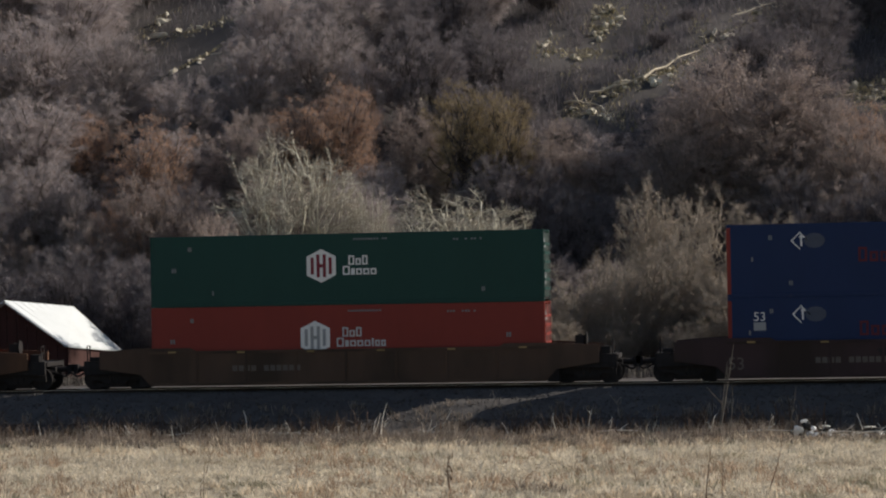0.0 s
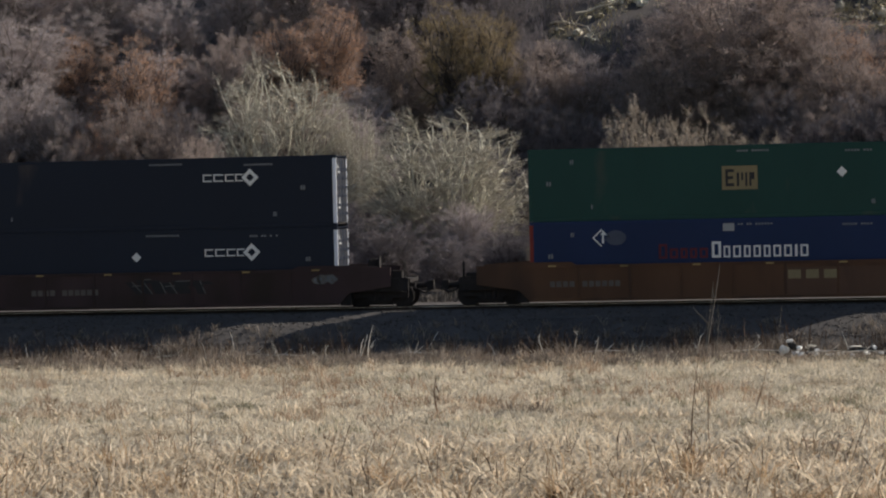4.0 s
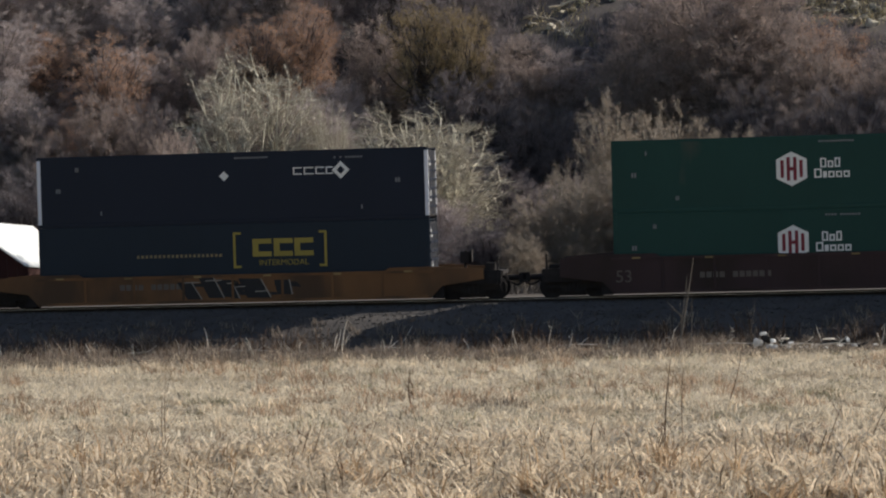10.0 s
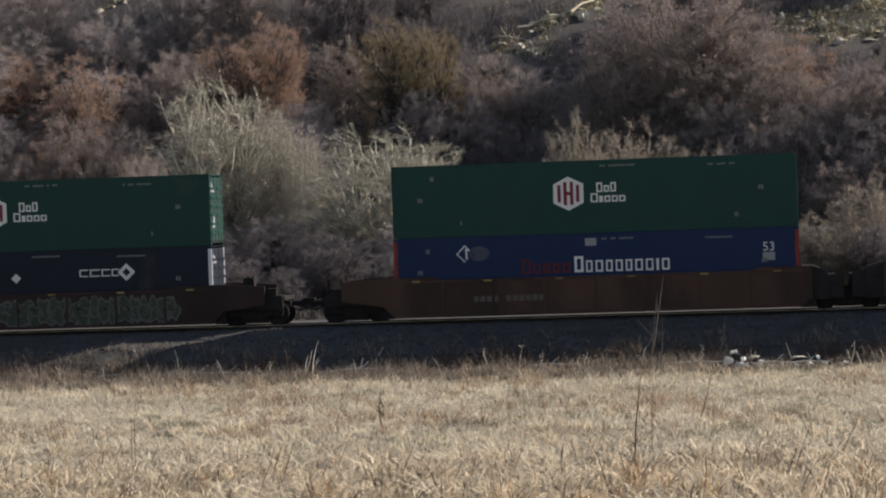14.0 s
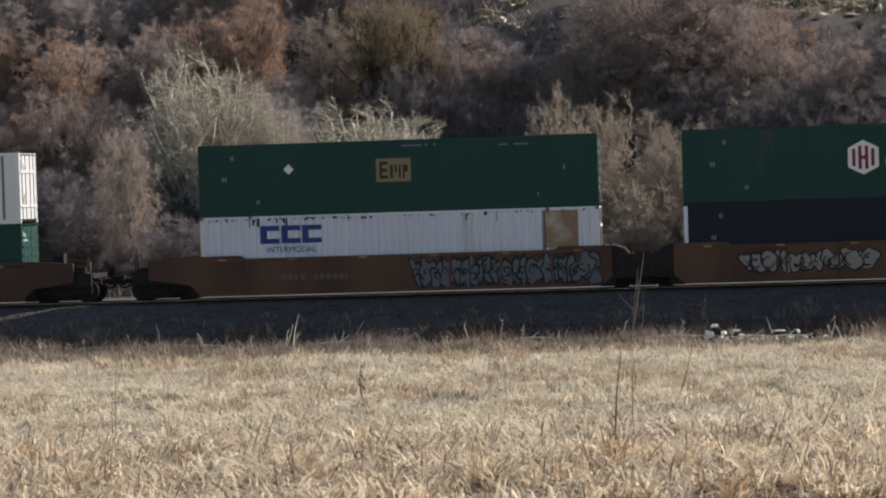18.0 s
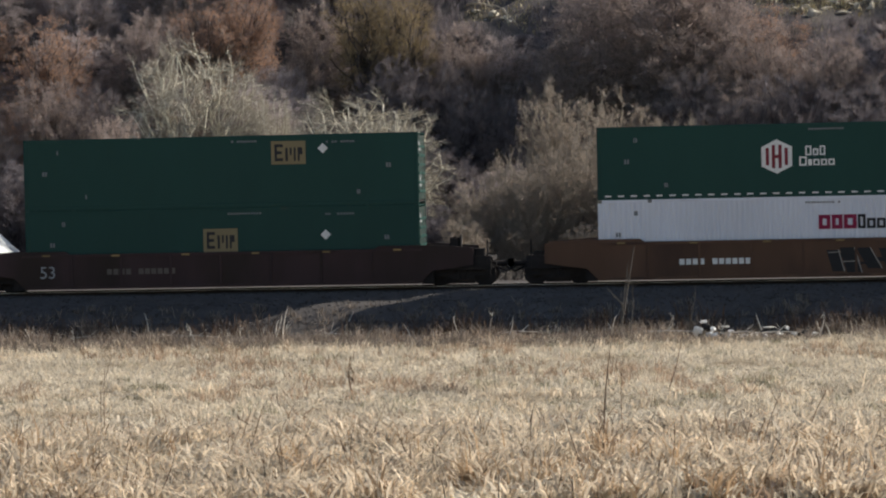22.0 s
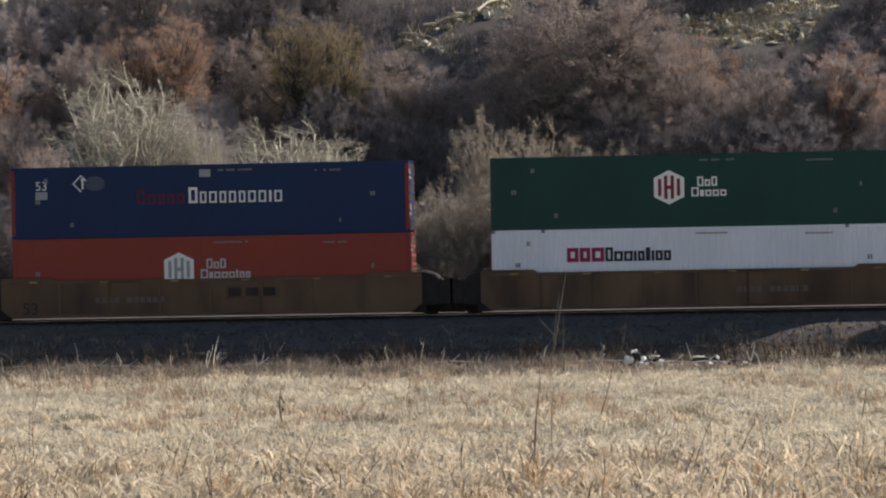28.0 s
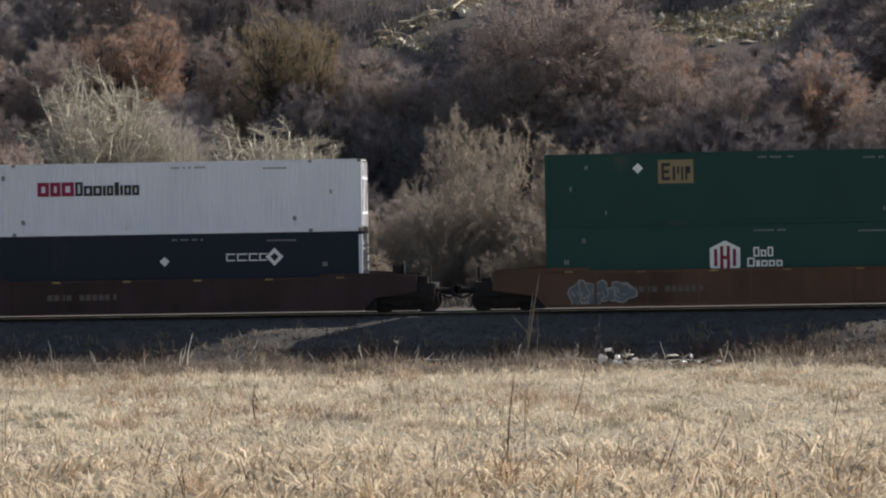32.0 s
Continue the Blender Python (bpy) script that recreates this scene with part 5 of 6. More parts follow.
def board_mark(ob, x, z, board, dot):
    """A tan board with dark letter blocks, and a white diamond."""
    b = Build()
    sheet(b, x, x + 1.4, z - 0.47, z + 0.47)
    me = part("sign_board", b, board, ob, "tan board")
    c = Build()
    for k in ((0.14, 0.24, -0.34, 0.34), (0.24, 0.48, -0.34, -0.22), (0.24, 0.44, -0.06, 0.06), (0.24, 0.48, 0.22, 0.34), (0.58, 0.68, -0.2, 0.34), (0.76, 0.84, -0.2, 0.1), (0.92, 1.0, -0.2, 0.34), (1.08, 1.16, -0.2, 0.34), (1.16, 1.28, -0.2, 0.08)):
        c.box(x + k[0], x + k[1], -0.014, -0.008, HIGH - z - k[3], HIGH - z - k[2])
    tagged(part("mark_bar", c, SIGN_BLACK, me), kind="stuff")
    if dot:
        d = Build()
        diamond(d, dot, z - 0.15, 0.21)
        part("diamond_mark", d, SIGN_WHITE, ob, "white diamond")


def three_letters(ob, x, z, ink, h=0.72, board=None):
    """Three heavy capital blocks with a line of small capitals below."""
    if board:
        b = Build()
        sheet(b, x - 0.08, x + 2.62, z - h - 0.18, z + 0.5)
        part("sign_board", b, board, ob, "dark board")
    b = Build()
    y0 = -0.016 if board else -0.009

    def s2(x0, x1, z0, z1):
        b.box(x0, x1, y0, y0 + 0.01, HIGH - z1, HIGH - z0)
    for k in (0.0, 0.87, 1.72):
        s2(x + k, x + k + 0.24, z - h, z)
        s2(x + k + 0.24, x + k + 0.78, z - h, z - h + 0.2)
        s2(x + k + 0.24, x + k + 0.78, z - 0.2, z)
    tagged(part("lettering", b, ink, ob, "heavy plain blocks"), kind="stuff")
    me = figures("INTERMODAL", 0.24)
    me.materials.clear()
    me.materials.append(ink)
    me.transform(Matrix.Diagonal((0.98, 1, 1, 1)))
    part("caption", me, ink, ob, "small capitals INTERMODAL", pose(x + 1.27, y0 + 0.003, HIGH - z - 0.36))


# ---- the boxes, unit by unit: place along the train, upper and lower kind ----
PLACES = [-48.92, -25.41, -1.99, 17.5, 37.07, 61.01, 85.01, 104.43, 123.95, 147.51, 171.02, 190.57, 210.06, 233.64, 253.49, 272.86, 296.41, 315.9, 335.55, 358.97, 382.27, 401.72, 421.18, 444.67, 464.14, 483.55, 507.1, 530.66, 554.14]
# the first pair stays out of view, added so that its car blocks sunlight
LOADS = [("green", "red"), ("green", "red"), ("blue", "blue"), ("broad", "blue"), ("navy", "navy"), ("green_board", "blue"), ("red", "red"), ("green", "green"), ("green", "red"), ("navy", "navy_yellow"),
         ("green", "green"), ("green", "posted"), ("green", "navy"), ("green", "blue"), ("green", "green"), ("posted_board", "green_board"), ("green_board", "corrugated_blue"), ("green", "navy"), ("red", "navy"),
         ("green_board", "green_board"), ("green", "white"), ("corrugated_black", "maroon"), ("navy", "cream"), ("white", "maroon"), ("blue", "orange"), ("green", "white"), ("white", "orange"), ("white", "navy"), ("green_board", "green")]
# x of the main mark, x of the side mark where there is one
PLACED = {(4, 0): (7.7, 12.4), (14, 0): (3.3, 0), (14, 1): (10.2, 4.7), (15, 0): (7.25, 3.7), (18, 0): (10.2, 12.3), (18, 1): (7.35, 12.35), (27, 0): (4.5, 3.7), (19, 1): (8.7, 0), (24, 1): (3.0, 0), (22, 0): (3.05, 0), (25, 0): (3.0, 0), (26, 0): (3.05, 0)}
DEPTHS = {(14, 0): 0.63, (14, 1): 1.0, (15, 0): 1.2, (18, 0): 0.72, (18, 1): 1.3, (27, 0): 0.75, (4, 0): 1.3}


def load(kind, unit, low):
    x, dot = PLACED.get((unit, low), (0, 0))
    seed = unit * 2 + low
    if kind in ("green", "green_board"):
        ob = container(GREEN, FLAT, GREEN, "dark green steel intermodal container riding a well car")
        if kind == "green":
            hexagon_mark(ob, 7.1, 1.3, SIGN_MAROON, 2)
        else:
            board_mark(ob, x, DEPTHS[unit, low], SIGN_YELLOW if (unit, low) == (14, 1) else SIGN_TAN, dot)
        small_marks(ob, seed, SIGN_DULL)
        if unit == 19:
            b = Build()
            for k in range(31):
                sheet(b, 0.3 + k * 0.51, 0.55 + k * 0.51, 2.72, 2.78)
            tagged(part("white_dash", b, SIGN_WHITE, ob, "row of white dashes"), kind="stuff")
    elif kind in ("red", "orange"):
        c = ORANGE_RED if kind == "orange" else RED_BRIGHT if unit == 5 else RED
        ob = container(c, FLAT, c, "red steel intermodal container riding a well car")
        hexagon_mark(ob, 6.8, 1.3, SIGN_MAROON if low == 0 else SIGN_GREY, 3)
        small_marks(ob, seed, SIGN_DULL)
    elif kind == "blue":
        ob = container(BLUE, FLAT, RED, "bright blue intermodal container with red corner posts")
        stack_marks(ob, left=unit in (1, 23) and (unit, low) != (1, 0), right=(unit, low) not in ((1, 1), (23, 0)))
        small_marks(ob, seed, SIGN_DULL)
    elif kind in ("navy", "navy_yellow"):
        ob = container(NAVY if kind == "navy" else NAVY_FADED, FINE if unit in (21,) else FLAT, WHITE if kind == "navy" else NAVY_FADED, "navy blue intermodal container with white corner posts", end_colour=NAVY)
        if kind == "navy":
            navy_marks(ob, 10.65, 0.98 if not low else 1.12, {(3, 1): 7.8, (8, 0): 7.8, (11, 1): 8.0, (26, 1): 8.15}.get((unit, low)))
            small_marks(ob, seed, SIGN_DULL)
        else:
            three_letters(ob, 8.9, 1.35, SIGN_OCHRE)
            for p, q in ((8.1, 8.2), (11.95, 11.85)):
                b = Build()
                sheet(b, min(p, q), max(p, q), 0.35, 1.8)
                sheet(b, *((8.2, 8.42) if p < 9 else (11.63, 11.85)), 0.35, 0.44)
                sheet(b, *((8.2, 8.42) if p < 9 else (11.63, 11.85)), 1.7, 1.8)
                part("bracket_mark", b, SIGN_OCHRE, ob, "ochre square bracket")
            b = Build()
            blocks(b, 4.1, 1.32, 0.12, [(0.1, 1)] * 20, 0.08)
            tagged(part("caption", b, SIGN_TAN, ob, "line of faint bars"), kind="stuff")
    elif kind == "white":
        ob = container(WHITE, FINE, WHITE, "clean white ribbed intermodal container")
        bold_word(ob, x, 1.3)
        small_marks(ob, seed, SIGN_DULL)
    elif kind == "broad":
        ob = container(STAINED, BROAD, STAINED, "dull white container with broad upright corrugations")
        b = Build()
        for p in (10.9, 11.6, 11.95, 14.1):
            sheet(b, p, p + 0.3, 0.14, 0.26)
        part("data_mark", b, SIGN_BLACK, ob, "small dark data marks")
    elif kind in ("posted", "posted_board"):
        ob = container(SILVER, POSTED, SILVER, "grey-white container with dark upright wall posts")
        if kind == "posted_board":
            board_mark(ob, x, DEPTHS[unit, low], SIGN_TAN, 0)
        small_marks(ob, seed, RIB)
    elif kind == "cream":
        ob = container(CREAM, COARSE, CREAM, "weathered grey-white corrugated container with rust streaks")
    elif kind == "maroon":
        ob = container(MAROON, FLAT, MAROON, "dark maroon intermodal container with an orange patch")
        b = Build()
        poly(b, [(9.65, 1.7), (9.65, 1.0), (11.3, 0.72), (12.6, 0.66), (12.6, 1.75)])
        patch = part("orange_patch", b, ORANGE_PATCH, ob, "faded orange patch")
        c = Build()
        for u in (10.15, 10.75, 11.4, 12.0):
            c.box(u, u + 0.07, -0.014, -0.008, HIGH - 1.72, HIGH - 0.95)
        c.box(9.7, 12.55, -0.014, -0.008, HIGH - 1.45, HIGH - 1.38)
        tagged(part("patch_bar", c, MAROON, patch), kind="stuff")
        small_marks(ob, seed, SIGN_DULL)
    else:
        ob = container(IVORY if low == 0 else WHITE, COARSE, IVORY, "off-white corrugated container with rust stains")
        r, b = random.Random(seed), Build()
        for k in range(90):
            u, w = r.uniform(0.3, 15.6), r.uniform(0.03, 0.1)
            z = 0.06 + r.uniform(0, 0.08) if r.random() < 0.75 else 2.6
            sheet(b, u, u + w, z, z + r.uniform(0.03, 0.1 if r.random() < 0.8 else 0.4))
        tagged(part("rust_spot", b, mat_spot, ob, "small dark rust spots"), kind="stuff")
        b = Build()
        sheet(b, LENGTH - 2.3, LENGTH - 2.17, 0.1, HIGH - 0.15)
        part("dark_slot", b, RIB, ob, "dark upright strip beside the inner post")
        if kind == "corrugated_black":
            three_letters(ob, 2.4, 1.3, CREAM, 0.68, SIGN_BLACK)
        else:
            three_letters(ob, 2.45, 1.12, SIGN_BLUE)
            b = Build()
            sheet(b, 13.95, 15.3, 0.12, 1.6)
            part("rust_patch", b, mat_rust, ob, "rusty brown repair panel")
    return ob


mat_spot = mat("dark_rust", (0.05, 0.035, 0.028), 0.85, scale=4, vary=0.3)
mat_rust = mat("rust_stain", (0.3, 0.2, 0.13), 0.85, scale=1.5, vary=0.3, dirt=(0.5, 0.46, 0.4), dirt_amount=0.12)
for unit, (place, kinds) in enumerate(zip(PLACES, LOADS), -1):
    for low, kind in enumerate(kinds):
        MOVERS.append((load(kind, unit, low), place, FACE, BOTTOM["lower" if low else "upper"]))

# ---- well cars ----
WHEELS = {-0.89: [], 0.89: []}       # wheelsets by their place in the bogie


def wheelset_mesh():
    b = Build()
    b.rod((0, -0.9, 0), (0, 0.9, 0), 0.08, sides=8)
    for y in (-0.76, 0.76):
        b.rod((0, y - 0.07, 0), (0, y + 0.07, 0), 0.46, sides=24)
        b.rod((0, y + (0.07 if y < 0 else -0.07), 0), (0, y + (0.1 if y < 0 else -0.1), 0), 0.49, sides=24)
        for k in range(6):
            g = math.pi * k / 3
            out = y - 0.075 if y < 0 else y + 0.075
            b.rod((0.28 * math.cos(g), out - 0.012, 0.28 * math.sin(g)), (0.28 * math.cos(g), out + 0.012, 0.28 * math.sin(g)), 0.06, sides=6)
    return b.mesh("wheelset", BLACK_STEEL)


def truck(car, x):
    """A two-axle bogie; the thing's origin lies on the rails' top, mid-track."""
    bolster = part("truck", shared("bolster", lambda: Build().box(-0.25, 0.25, -1.1, 1.1, 0.45, 0.75, 0.05).mesh("truck", BLACK_STEEL)), BLACK_STEEL, car, "black steel bogie", pose(x, 0, 0))
    for a in (-0.89, 0.89):
        WHEELS[a].append(part("wheelset", shared("wheelset", wheelset_mesh), BLACK_STEEL, bolster, at=pose(a, 0, 0.46)))
    for y in (-1.08, 1.0):
        def frame_side():
            b = Build()
            b.prism([(-1.15, 0.38), (-1.15, 0.6), (-0.75, 0.66), (-0.4, 0.82), (0.4, 0.82), (0.75, 0.66), (1.15, 0.6), (1.15, 0.38), (0.62, 0.4), (0.35, 0.25), (-0.35, 0.25), (-0.62, 0.4)], 0, 0.09, "y")
            for s in (-0.18, 0.0, 0.18):
                b.rod((s, 0.03, 0.3), (s, 0.03, 0.62), 0.07, sides=8)
            return b.mesh("side_frame", BLACK_STEEL)
        part("side_frame", shared("side_frame", frame_side), BLACK_STEEL, bolster, at=pose(0, y, 0))
    part("brake_beam", shared("brake_beam", lambda: Build().box(-0.5, 0.5, -0.92, 0.92, 0.1, 0.3).box(-1.05, -0.95, -0.9, 0.9, 0.3, 0.42).box(0.95, 1.05, -0.9, 0.9, 0.3, 0.42).mesh("brake_beam", BLACK_STEEL)), BLACK_STEEL, bolster)


def graffiti(b_parent, x0, x1, z0, z1, inks, seed):
    """Sprayed shapes: rows of swollen blobs with a pale edge and a few strokes in them, not lettered."""
    r = random.Random(seed)
    builds = [Build() for _ in inks]
    edge, fill = builds[0], builds[-1]
    x, k = x0, 0
    while x < x1 - 0.25:
        w, k = r.uniform(0.4, 0.85), k + 1
        h = (z1 - z0) * r.uniform(0.78, 1.0)
        cx, cz, lean = x + w / 2, z0 + h / 2 + r.uniform(0, (z1 - z0) - h), r.uniform(-0.2, 0.2)
        waves = [(r.uniform(0.05, 0.2), r.uniform(0, 6.3)) for _ in range(4)]
        outer, inner = [], []
        for i in range(18):
            g = 2 * math.pi * i / 18
            q = max(abs(math.cos(g)), abs(math.sin(g)))
            d = (0.8 + 0.2 / q) * (1 + sum(s * math.cos((j + 2) * g + p) for j, (s, p) in enumerate(waves)))
            for line, size in ((outer, 0.56), (inner, 0.56 - 0.06 / w)):
                u, v = math.cos(g) * d * w * size, math.sin(g) * d * h * (size - 0.03)
                line.append((cx + u + lean * v, min(max(cz + v, z0 - 0.05), z1 + 0.05)))
        y = -1.513 - 0.0035 * (k % 4)
        fill.prism(inner, y, y + 0.006, "y")
        n = len(outer)
        edge.add([(p[0], y - 0.003, p[1]) for p in outer] + [(p[0], y - 0.003, p[1]) for p in inner], [(i, (i + 1) % n, n + (i + 1) % n, n + i) for i in range(n)])
        for _ in range(r.randint(3, 5)):      # strokes inside
            b = builds[0 if r.random() < 0.7 else r.randrange(len(builds))]
            a0, span, rad, s = r.uniform(0, 6.3), r.uniform(1.2, 3.4), r.uniform(0.12, 0.4) * w, r.uniform(0.02, 0.04)
            ox, oz = cx + r.uniform(-0.12, 0.12) * w, cz + r.uniform(-0.15, 0.15) * h
            pts = [(a0 + span * i / 6) for i in range(7)]
            ring = [(ox + (rad + s) * math.cos(g), oz + (rad + s) * math.sin(g)) for g in pts] + [(ox + (rad - s) * math.cos(g), oz + (rad - s) * math.sin(g)) for g in reversed(pts)]
            b.prism([(u, min(max(v, z0), z1)) for u, v in ring], y - 0.006, y - 0.001, "y")
        x += w * r.uniform(0.6, 0.85)
    for b, ink in zip(builds, inks):
        if b.v:
            tagged(part("sprayed_shape", b, ink, b_parent, "sprayed graffiti shapes"), kind="stuff")


def sprayed_strokes(b_parent, x0, x1, z0, z1, dark, pale, seed):
    """Angular sprayed shapes: leaning dark bars with a thin pale line down one edge and short crossing bars, not lettered."""
    r = random.Random(seed)
    fill, edge = Build(), Build()
    x, k = x0, 0
    while x < x1 - 0.3:
        w, lean, k = r.uniform(0.22, 0.6), r.uniform(-0.5, -0.1), k + 1
        top, low = z1 - r.uniform(0, 0.2) * (z1 - z0), z0 + r.uniform(0, 0.2) * (z1 - z0)
        y = -1.513 - 0.003 * (k % 3)
        fill.prism([(x, low), (x + w, low), (x + w + lean, top), (x + lean, top)], y, y + 0.006, "y")
        if r.random() < 0.7:
            edge.prism([(x + w, low), (x + w + 0.05, low), (x + w + lean + 0.05, top), (x + w + lean, top)], y - 0.003, y + 0.003, "y")
        z = r.uniform(low, top - 0.15)
        fill.prism([(x - 0.1, z), (x + w + r.uniform(0.2, 0.7), z + r.uniform(-0.1, 0.1)), (x + w + 0.2, z + 0.14), (x - 0.1, z + 0.13)], y + 0.001, y + 0.007, "y")
        if r.random() < 0.6:
            edge.prism([(x - 0.15, z + 0.15), (x + w * 0.9, z + 0.17), (x + w * 0.9, z + 0.21), (x - 0.15, z + 0.19)], y - 0.003, y + 0.003, "y")
        x += w * r.uniform(0.9, 1.6)
    tagged(part("sprayed_shape", fill, dark, b_parent, "sprayed dark leaning strokes"), kind="stuff")
    tagged(part("sprayed_shape", edge, pale, b_parent, "sprayed pale edge lines"), kind="stuff")


def well_unit(car, x, colour, left_end, right_end, sill_top, notch):
    """One well of a car: x is the box's left end in the car's space. An end is 'truck' (own bogie and coupler) or 'joint'."""
    a, e = x - 0.1, x + LENGTH + 0.1
    for y in (-1.5, 1.38):
        b = Build()
        # side wall with notched top and sloped feet over the bogies
        la, lb = (2.05, 0.62) if left_end == "truck" else (0.35, 0.5)
        ra, rb = (2.05, 0.62) if right_end == "truck" else (0.35, 0.5)
        t = sill_top
        line = [(a + 0.1, 0.145), (a - 0.35, lb), (a - la, lb + 0.25), (a - la, t - 0.12), (a - 0.3, t), (a + 1.75, t), (a + 1.95, t - notch), (e - 1.95, t - notch), (e - 1.75, t), (e + 0.3, t), (e + ra, t - 0.12), (e + ra, rb + 0.25), (e + 0.35, rb), (e - 0.1, 0.145)]
        b.prism(line, y, y + 0.12, "y")
        wall = part("side_wall", b, colour, car)
        if y < 0:
            c = Build()
            for k in range(1, 8):
                u = a + (e - a) * k / 8
                c.box(u - 0.05, u + 0.05, -1.53, -1.5, 0.28, t - notch - 0.05, 0.01)
            c.box(a, e, -1.54, -1.5, t - notch - 0.11, t - notch - 0.01)
            c.box(a + 0.2, e - 0.2, -1.54, -1.5, 0.145, 0.26)
            part("stiffener", c, colour, wall)
            for k in range(6):
                u = a + 1.0 + (e - a - 2.0) * k / 5
                part("reflector", shared("reflector", lambda: Build().box(-0.16, 0.16, -1.55, -1.538, -0.035, 0.035).mesh("reflector", REFLECTOR)), REFLECTOR, wall, "amber reflector strip", pose(u, 0, t - notch - 0.07 if 0 < k < 5 else t - 0.16))
    part("well_floor", Build().box(a + 0.1, e - 0.1, -1.38, 1.38, 0.165, 0.31), BLACK_STEEL, car)
    for side, kind in ((-1, left_end), (1, right_end)):
        u = a if side < 0 else e
        def at(x0, x1):
            return sorted((u + side * x0, u + side * x1))
        if kind == "truck":
            end = part("end_platform", Build().box(*at(0.05, 1.75), -1.38, 1.38, 0.95, 1.12), BLACK_STEEL, car)
            for lo, hi in ((-1.36, -1.2), (1.2, 1.36)):
                part("side_sill", Build().box(*at(0.45, 2.75), lo, hi, 0.66, 1.2), BLACK_STEEL, end)
            part("end_beam", Build().box(*at(2.0, 2.8), -1.19, 1.19, 1.0, 1.16), BLACK_STEEL, end)
            part("equipment_box", Build().box(*at(2.1, 2.5), -1.3, -0.8, 1.205, 1.5 if side > 0 else 1.36, 0.03), BLACK_STEEL, end)
            part("bulkhead", Build().box(*at(-0.05, 0.42), -1.36, 1.36, 0.115, 0.945), BLACK_STEEL, end)
            part("draft_sill", Build().box(*at(1.6, 2.9), -0.35, 0.35, 0.72, 0.94), BLACK_STEEL, end)
            c = Build()
            c.rod((u + side * 2.7, 0, 0.85), (u + side * 3.6, 0, 0.85), 0.12, sides=8)
            c.box(*sorted((u + side * 3.35, u + side * 3.62)), -0.18, 0.18, 0.66, 1.04)
            part("coupler", c, JOINT, end, "grimy steel coupler")
            g = Build()
            for yy in (-1.35, -0.95):
                g.rod((u + side * 2.6, yy, 0.7), (u + side * 2.6, yy, 1.8), 0.025, sides=6)
            for zz in (1.25, 1.55, 1.83):
                g.rod((u + side * 2.6, -1.35, zz), (u + side * 2.6, -0.95, zz), 0.02, sides=6)
            part("grab_rail", g, BLACK_STEEL, end)
            k = Build()
            k.rod((u + side * 2.75, -0.5, 0.8), (u + side * 3.3, -0.4, 0.55), 0.04, sides=6)
            k.rod((u + side * 3.3, -0.4, 0.55), (u + side * 3.65, -0.35, 0.75), 0.04, sides=6)
            part("air_hose", k, BLACK_STEEL, end)
            if side > 0:
                h = Build()
                h.rod((u + 1.25, -0.7, 1.0), (u + 1.25, -0.7, 2.0), 0.06, sides=6)
                h.box(u + 1.05, u + 1.45, -0.85, -0.55, 1.5, 1.95, 0.04)
                h.rod((u + 1.48, -0.7, 1.8), (u + 1.53, -0.7, 1.8), 0.28, sides=12)
                part("brake_wheel", h, BLACK_STEEL, end, "hand-brake wheel and housing")
            truck(car, u + side * 1.55)
        else:
            t = sill_top
            outline = [(0.03, 0.42), (1.05, 0.42), (1.05, t - 0.42), (0.8, t - 0.16), (0.45, t - 0.03), (0.03, t - 0.03)]
            end = part("end_frame", Build().prism([(u + side * p, z) for p, z in outline], -1.42, 1.36, "y"), JOINT, car)
            part("articulation_arm", Build().prism([(at(1.06, 1.6)[0], 0.5), (at(1.06, 1.6)[1], 0.5), (at(1.06, 1.6)[1], sill_top - 0.4), (at(1.06, 1.6)[0], sill_top - 0.4)], -1.3, 1.25, "y"), JOINT, end)
            part("bearing_plate", Build().prism([(u + side * p, z) for p, z in ((1.06, 0.46), (1.57, 0.46), (1.57, t - 0.3), (1.4, t - 0.26), (1.06, t - 0.42))], -1.42, -1.31, "y"), JOINT, end)
            part("slope_sheet", Build().box(*at(-0.1, 0.5), -1.36, 1.36, 0.115, 0.415), JOINT, end)
            g = Build()
            g.rod((u + side * 0.3, -1.3, 1.3), (u + side * 0.3, -1.3, 1.85), 0.022, sides=6)
            g.rod((u + side * 1.1, -1.2, 1.2), (u + side * 1.1, -1.2, 1.5), 0.03, sides=6)
            part("grab_rail", g, BLACK_STEEL, end)


def number_mesh(material):
    me = figures("53", 0.5)
    me.materials.clear()
    me.materials.append(material)
    return me


# cars: first and last unit, paint, height of the side wall
CARS = [(-1, -1, WELL_TAN, 1.68), (0, 0, WELL_OLIVE, 1.68), (1, 3, WELL_RUST, 1.74), (4, 4, WELL_TAN, 1.72), (5, 7, WELL_TAN, 1.78), (8, 8, WELL_YELLOW, 1.40), (9, 11, WELL_RUST, 1.72), (12, 14, WELL_UMBER, 1.76), (15, 17, WELL_AMBER, 1.76),
        (18, 18, WELL_RUST, 1.68), (19, 21, WELL_AMBER, 1.78), (22, 24, WELL_DUN, 1.76), (25, 25, WELL_OLIVE, 1.42), (26, 26, WELL_RUST, 1.64), (27, 27, WELL_AMBER, 1.72)]
PAINTS = {WELL_OLIVE: "dirty yellow-brown", WELL_RUST: "dark rust-brown", WELL_TAN: "tan-brown", WELL_YELLOW: "old yellow", WELL_DUN: "dun-brown", WELL_AMBER: "orange-brown", WELL_UMBER: "umber-brown"}
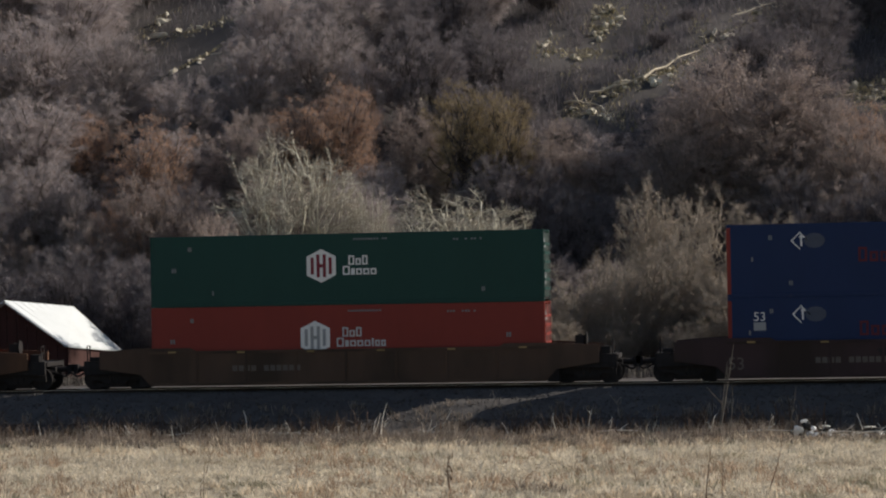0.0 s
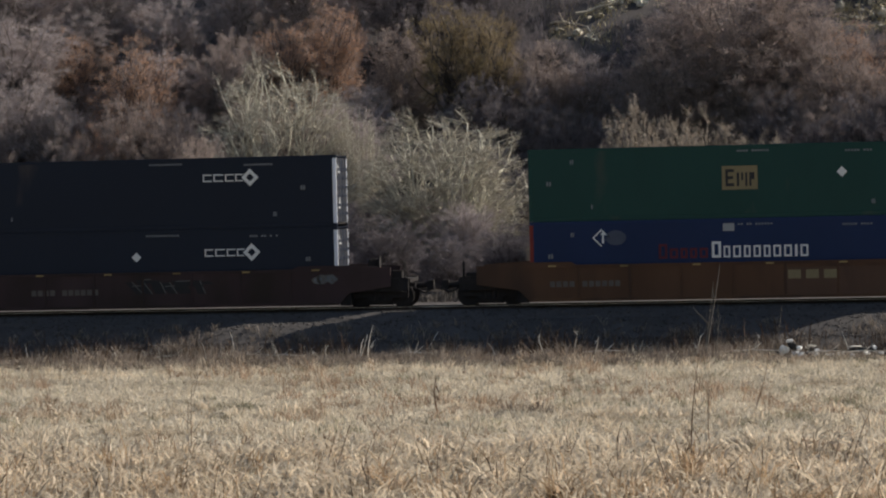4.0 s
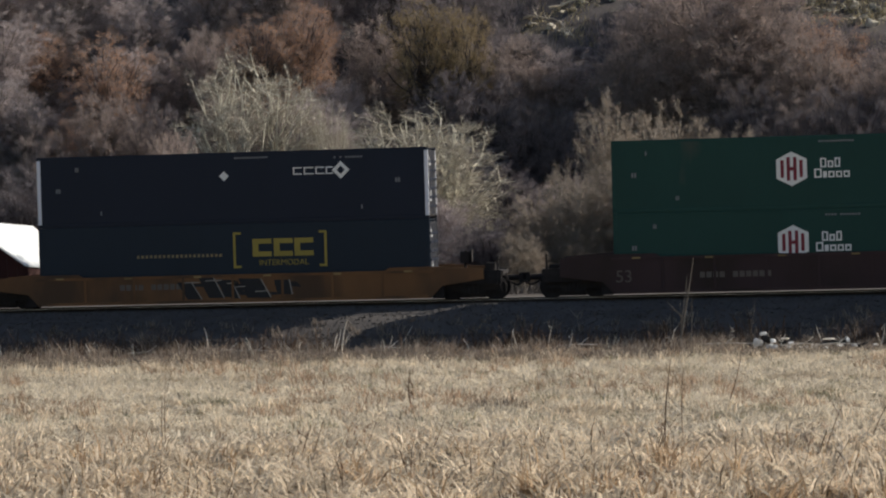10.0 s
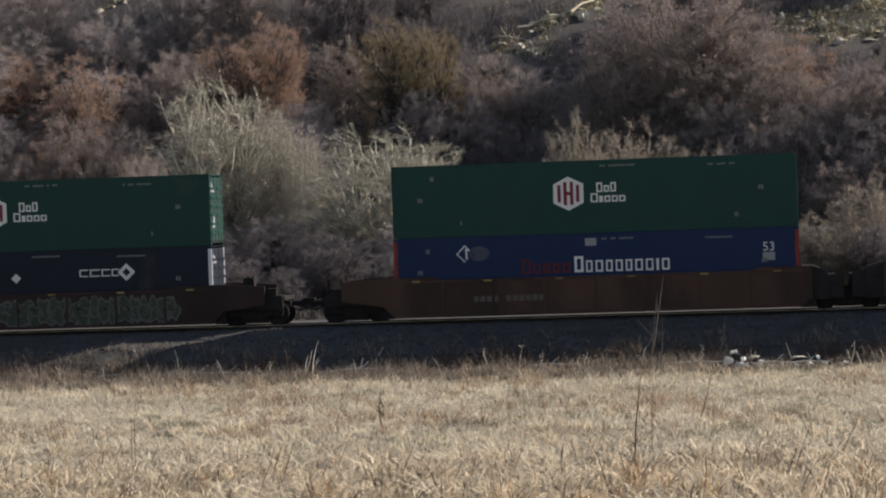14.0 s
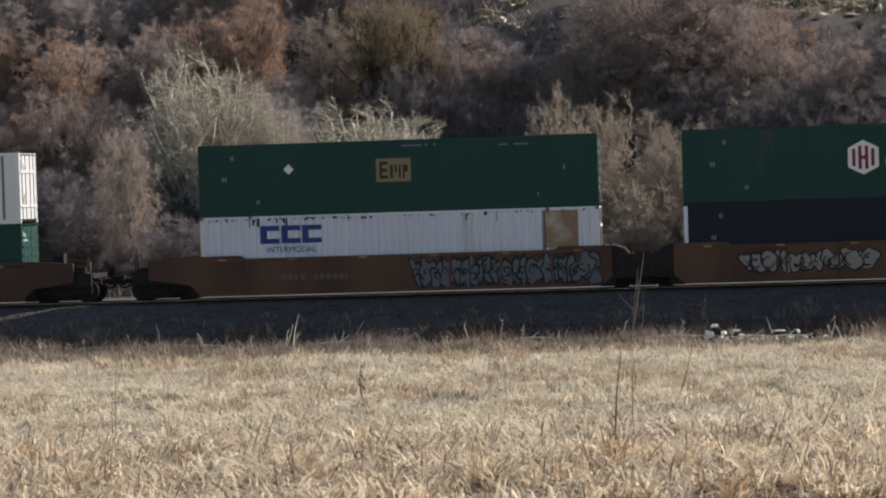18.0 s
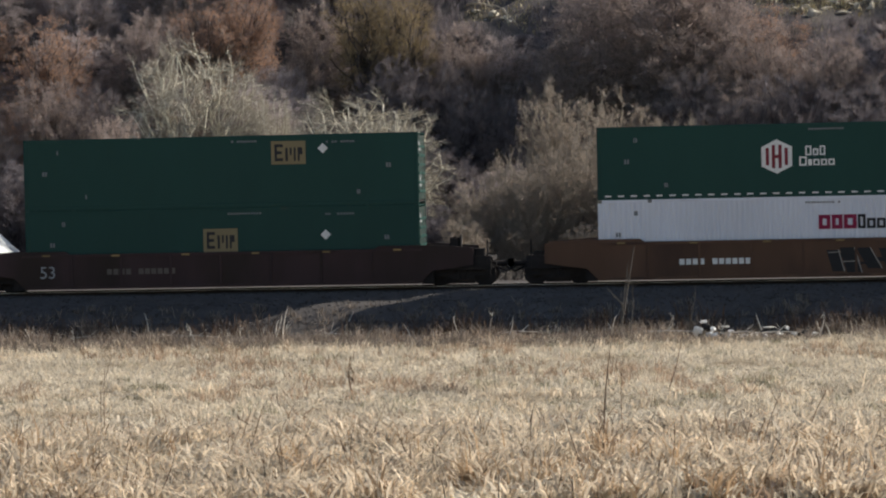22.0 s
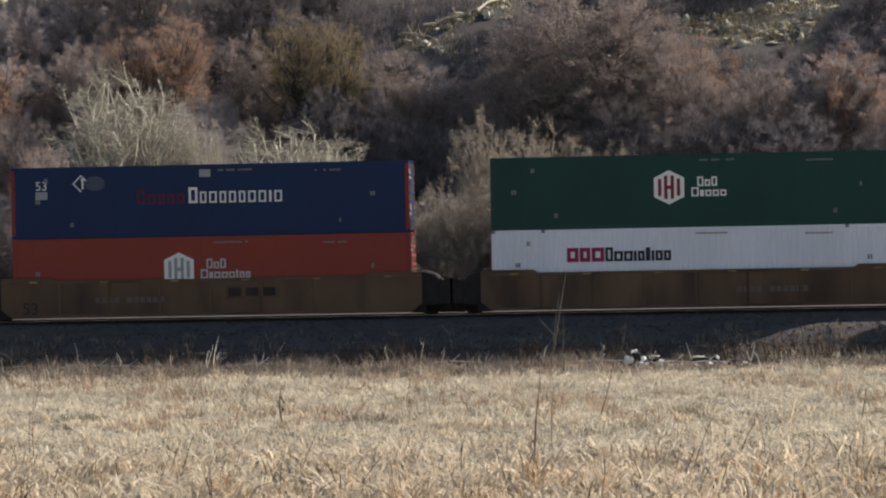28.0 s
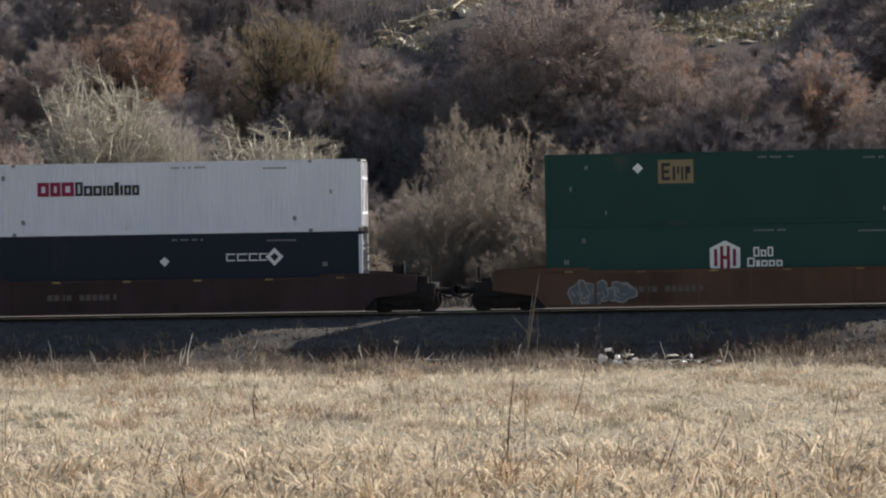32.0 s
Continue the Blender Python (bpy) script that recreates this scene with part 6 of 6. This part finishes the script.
# sprayed shapes: unit, from, to, low, high, colours
SPRAY = [(1, 8.0, 10.6, 0.3, 1.1, (0, 4)), (1, 6.0, 8.0, 0.9, 1.3, (0, 4)), (2, 2.7, 13.6, 0.3, 1.25, (4, 4, 5)), (3, 7.8, 11.0, 0.7, 1.3, (0, 4)), (3, 15.2, 16.0, 1.0, 1.4, (0, 3)), (8, 6.2, 10.8, 0.25, 1.2, (0, 4, 4)), (10, 8.8, 12.6, 0.3, 1.2, (0, 4)),
         (11, 0.5, 5.0, 0.35, 1.3, (0, 4, 4)), (11, 5.2, 14.6, 0.25, 1.4, (0, 5, 2)), (15, 8.6, 16.1, 0.2, 1.5, (4, 0, 3)), (16, 2.2, 7.6, 0.5, 1.38, (4, 0, 1)), (16, 8.0, 12.6, 0.3, 1.4, (4, 1, 1)), (16, 8.2, 12.4, 0.3, 0.7, (2, 2)),
         (17, 14.5, 16.2, 0.5, 1.3, (1, 0)), (19, 9.2, 14.8, 0.25, 1.3, (0, 4, 4)), (20, 1.0, 6.7, 0.25, 1.3, (4, 1, 1)), (20, 9.8, 13.4, 0.25, 1.3, (4, 1, 1)), (27, 0.9, 3.2, 0.25, 1.2, (1, 4, 3)), (10, 0.5, 2.5, 0.4, 1.0, (0, 4))]
for first, last, colour, top in CARS:
    n = last - first + 1
    car = tagged(new("well_car"), PAINTS[colour] + " steel railway well car" + (" of three joined wells" if n == 3 else " with a single well"), "railway wagon", "cars of the train")
    origin = PLACES[first + 1]
    for u in range(first, last + 1):
        x = PLACES[u + 1] - origin
        well_unit(car, x, colour, "truck" if u == first else "joint", "truck" if u == last else "joint", top, 0.35 if u == 25 else 0.12)
        if u < last:
            truck(car, (x + LENGTH + PLACES[u + 2] - origin) / 2)
        for g in SPRAY:
            if g[0] == u:
                if g[5][:2] == (0, 4):
                    sprayed_strokes(car, x + g[1], x + g[2], g[3], g[4], GRAFFITI[4], GRAFFITI[1 if u in (8, 19) else 0], u * 7 + int(g[1]))
                else:
                    graffiti(car, x + g[1], x + g[2], g[3], g[4], [GRAFFITI[i] for i in g[5]], u * 7 + int(g[1]))
        for fu, fx, fz, fm in ((3, 0.35, 0.55, SIGN_GREY), (9, 0.4, 0.6, FADED), (10, 0.55, 0.75, SIGN_GREY), (18, 0.95, 0.6, SIGN_GREY), (23, 0.75, 0.3, SIGN_BLACK), (1, 0.3, 0.5, FADED)):
            if fu == u:
                part("size_mark", number_mesh(fm), fm, car, "figures 53", pose(x + fx, -1.508, fz))
        for bu, bx, bz, board, bar in ((6, 6.95, 0.75, SIGN_BLACK, SIGN_GREY), (20, 6.8, 0.55, SIGN_BLACK, SIGN_WHITE), (4, 10.1, 0.25, WELL_AMBER, SIGN_TAN), (13, 7.9, 0.8, WELL_UMBER, FADED), (23, 8.7, 0.8, WELL_DUN, WELL_RUST), (17, 2.5, 0.4, WELL_DUN, GRAFFITI[4])):
            if bu == u:
                w, h = {4: (4.1, 1.1), 17: (2.1, 1.1)}.get(bu, (2.2, 0.55))
                owner = part("owner_board", Build().box(x + bx, x + bx + w, -1.514, -1.5, bz, bz + h), board, car, "painted board with three plain bars")
                for k in range(3):
                    part("bar", Build().box(x + bx + 0.12 + 0.7 * k, x + bx + 0.62 + 0.7 * k, -1.518, -1.512, bz + (h - 0.45 if bu != 17 else 0.1), bz + h - 0.1), bar, owner)
        # the car's number and owner's marks, as bars
        b = Build()
        r = random.Random(u)
        sx = x + {4: 0.8, 5: 3.3, 6: 7.0, 12: 3.2, 14: 9.9, 15: 3.3, 17: 9.6, 19: 3.2, 21: 9.7, 22: 3.3, 24: 9.7, 27: 3.4}.get(u, 3.4)
        for k in range(11):
            if k != 4:
                b.box(sx + k * 0.26, sx + k * 0.26 + 0.2, -1.512, -1.499, 0.72, 0.95)
        tagged(part("number_bar", b, FADED if u != 19 else SIGN_WHITE, car, "row of plain bars"), kind="stuff")
    MOVERS.append((car, origin, MIDDLE, RAIL))


def motions():
    """The train rolls past from right to left."""
    times = [0, 2, 4, 6, 8, 10, 12, 14, 16, 18, 20, 22, 24, 26, 28, 30, 32]
    for thing, place, y, z in MOVERS:
        walk(thing, [(t, pose(place - travel(t), y, z)) for t in times])
    # every wheel turns alike, so the wheelsets at one end of the bogies share one set of keys
    for a, (first, *others) in WHEELS.items():
        walk(first, [(k / FPS, pose(a, 0, 0.46, 0, -math.degrees(travel(k / FPS) / 0.46) % 360, 0)) for k in range(32 * FPS + 1)])
        for other in others:
            other.rotation_mode = "QUATERNION"
            keys = other.animation_data_create()
            keys.action = first.animation_data.action
            keys.action_slot = first.animation_data.action_slot


motions()
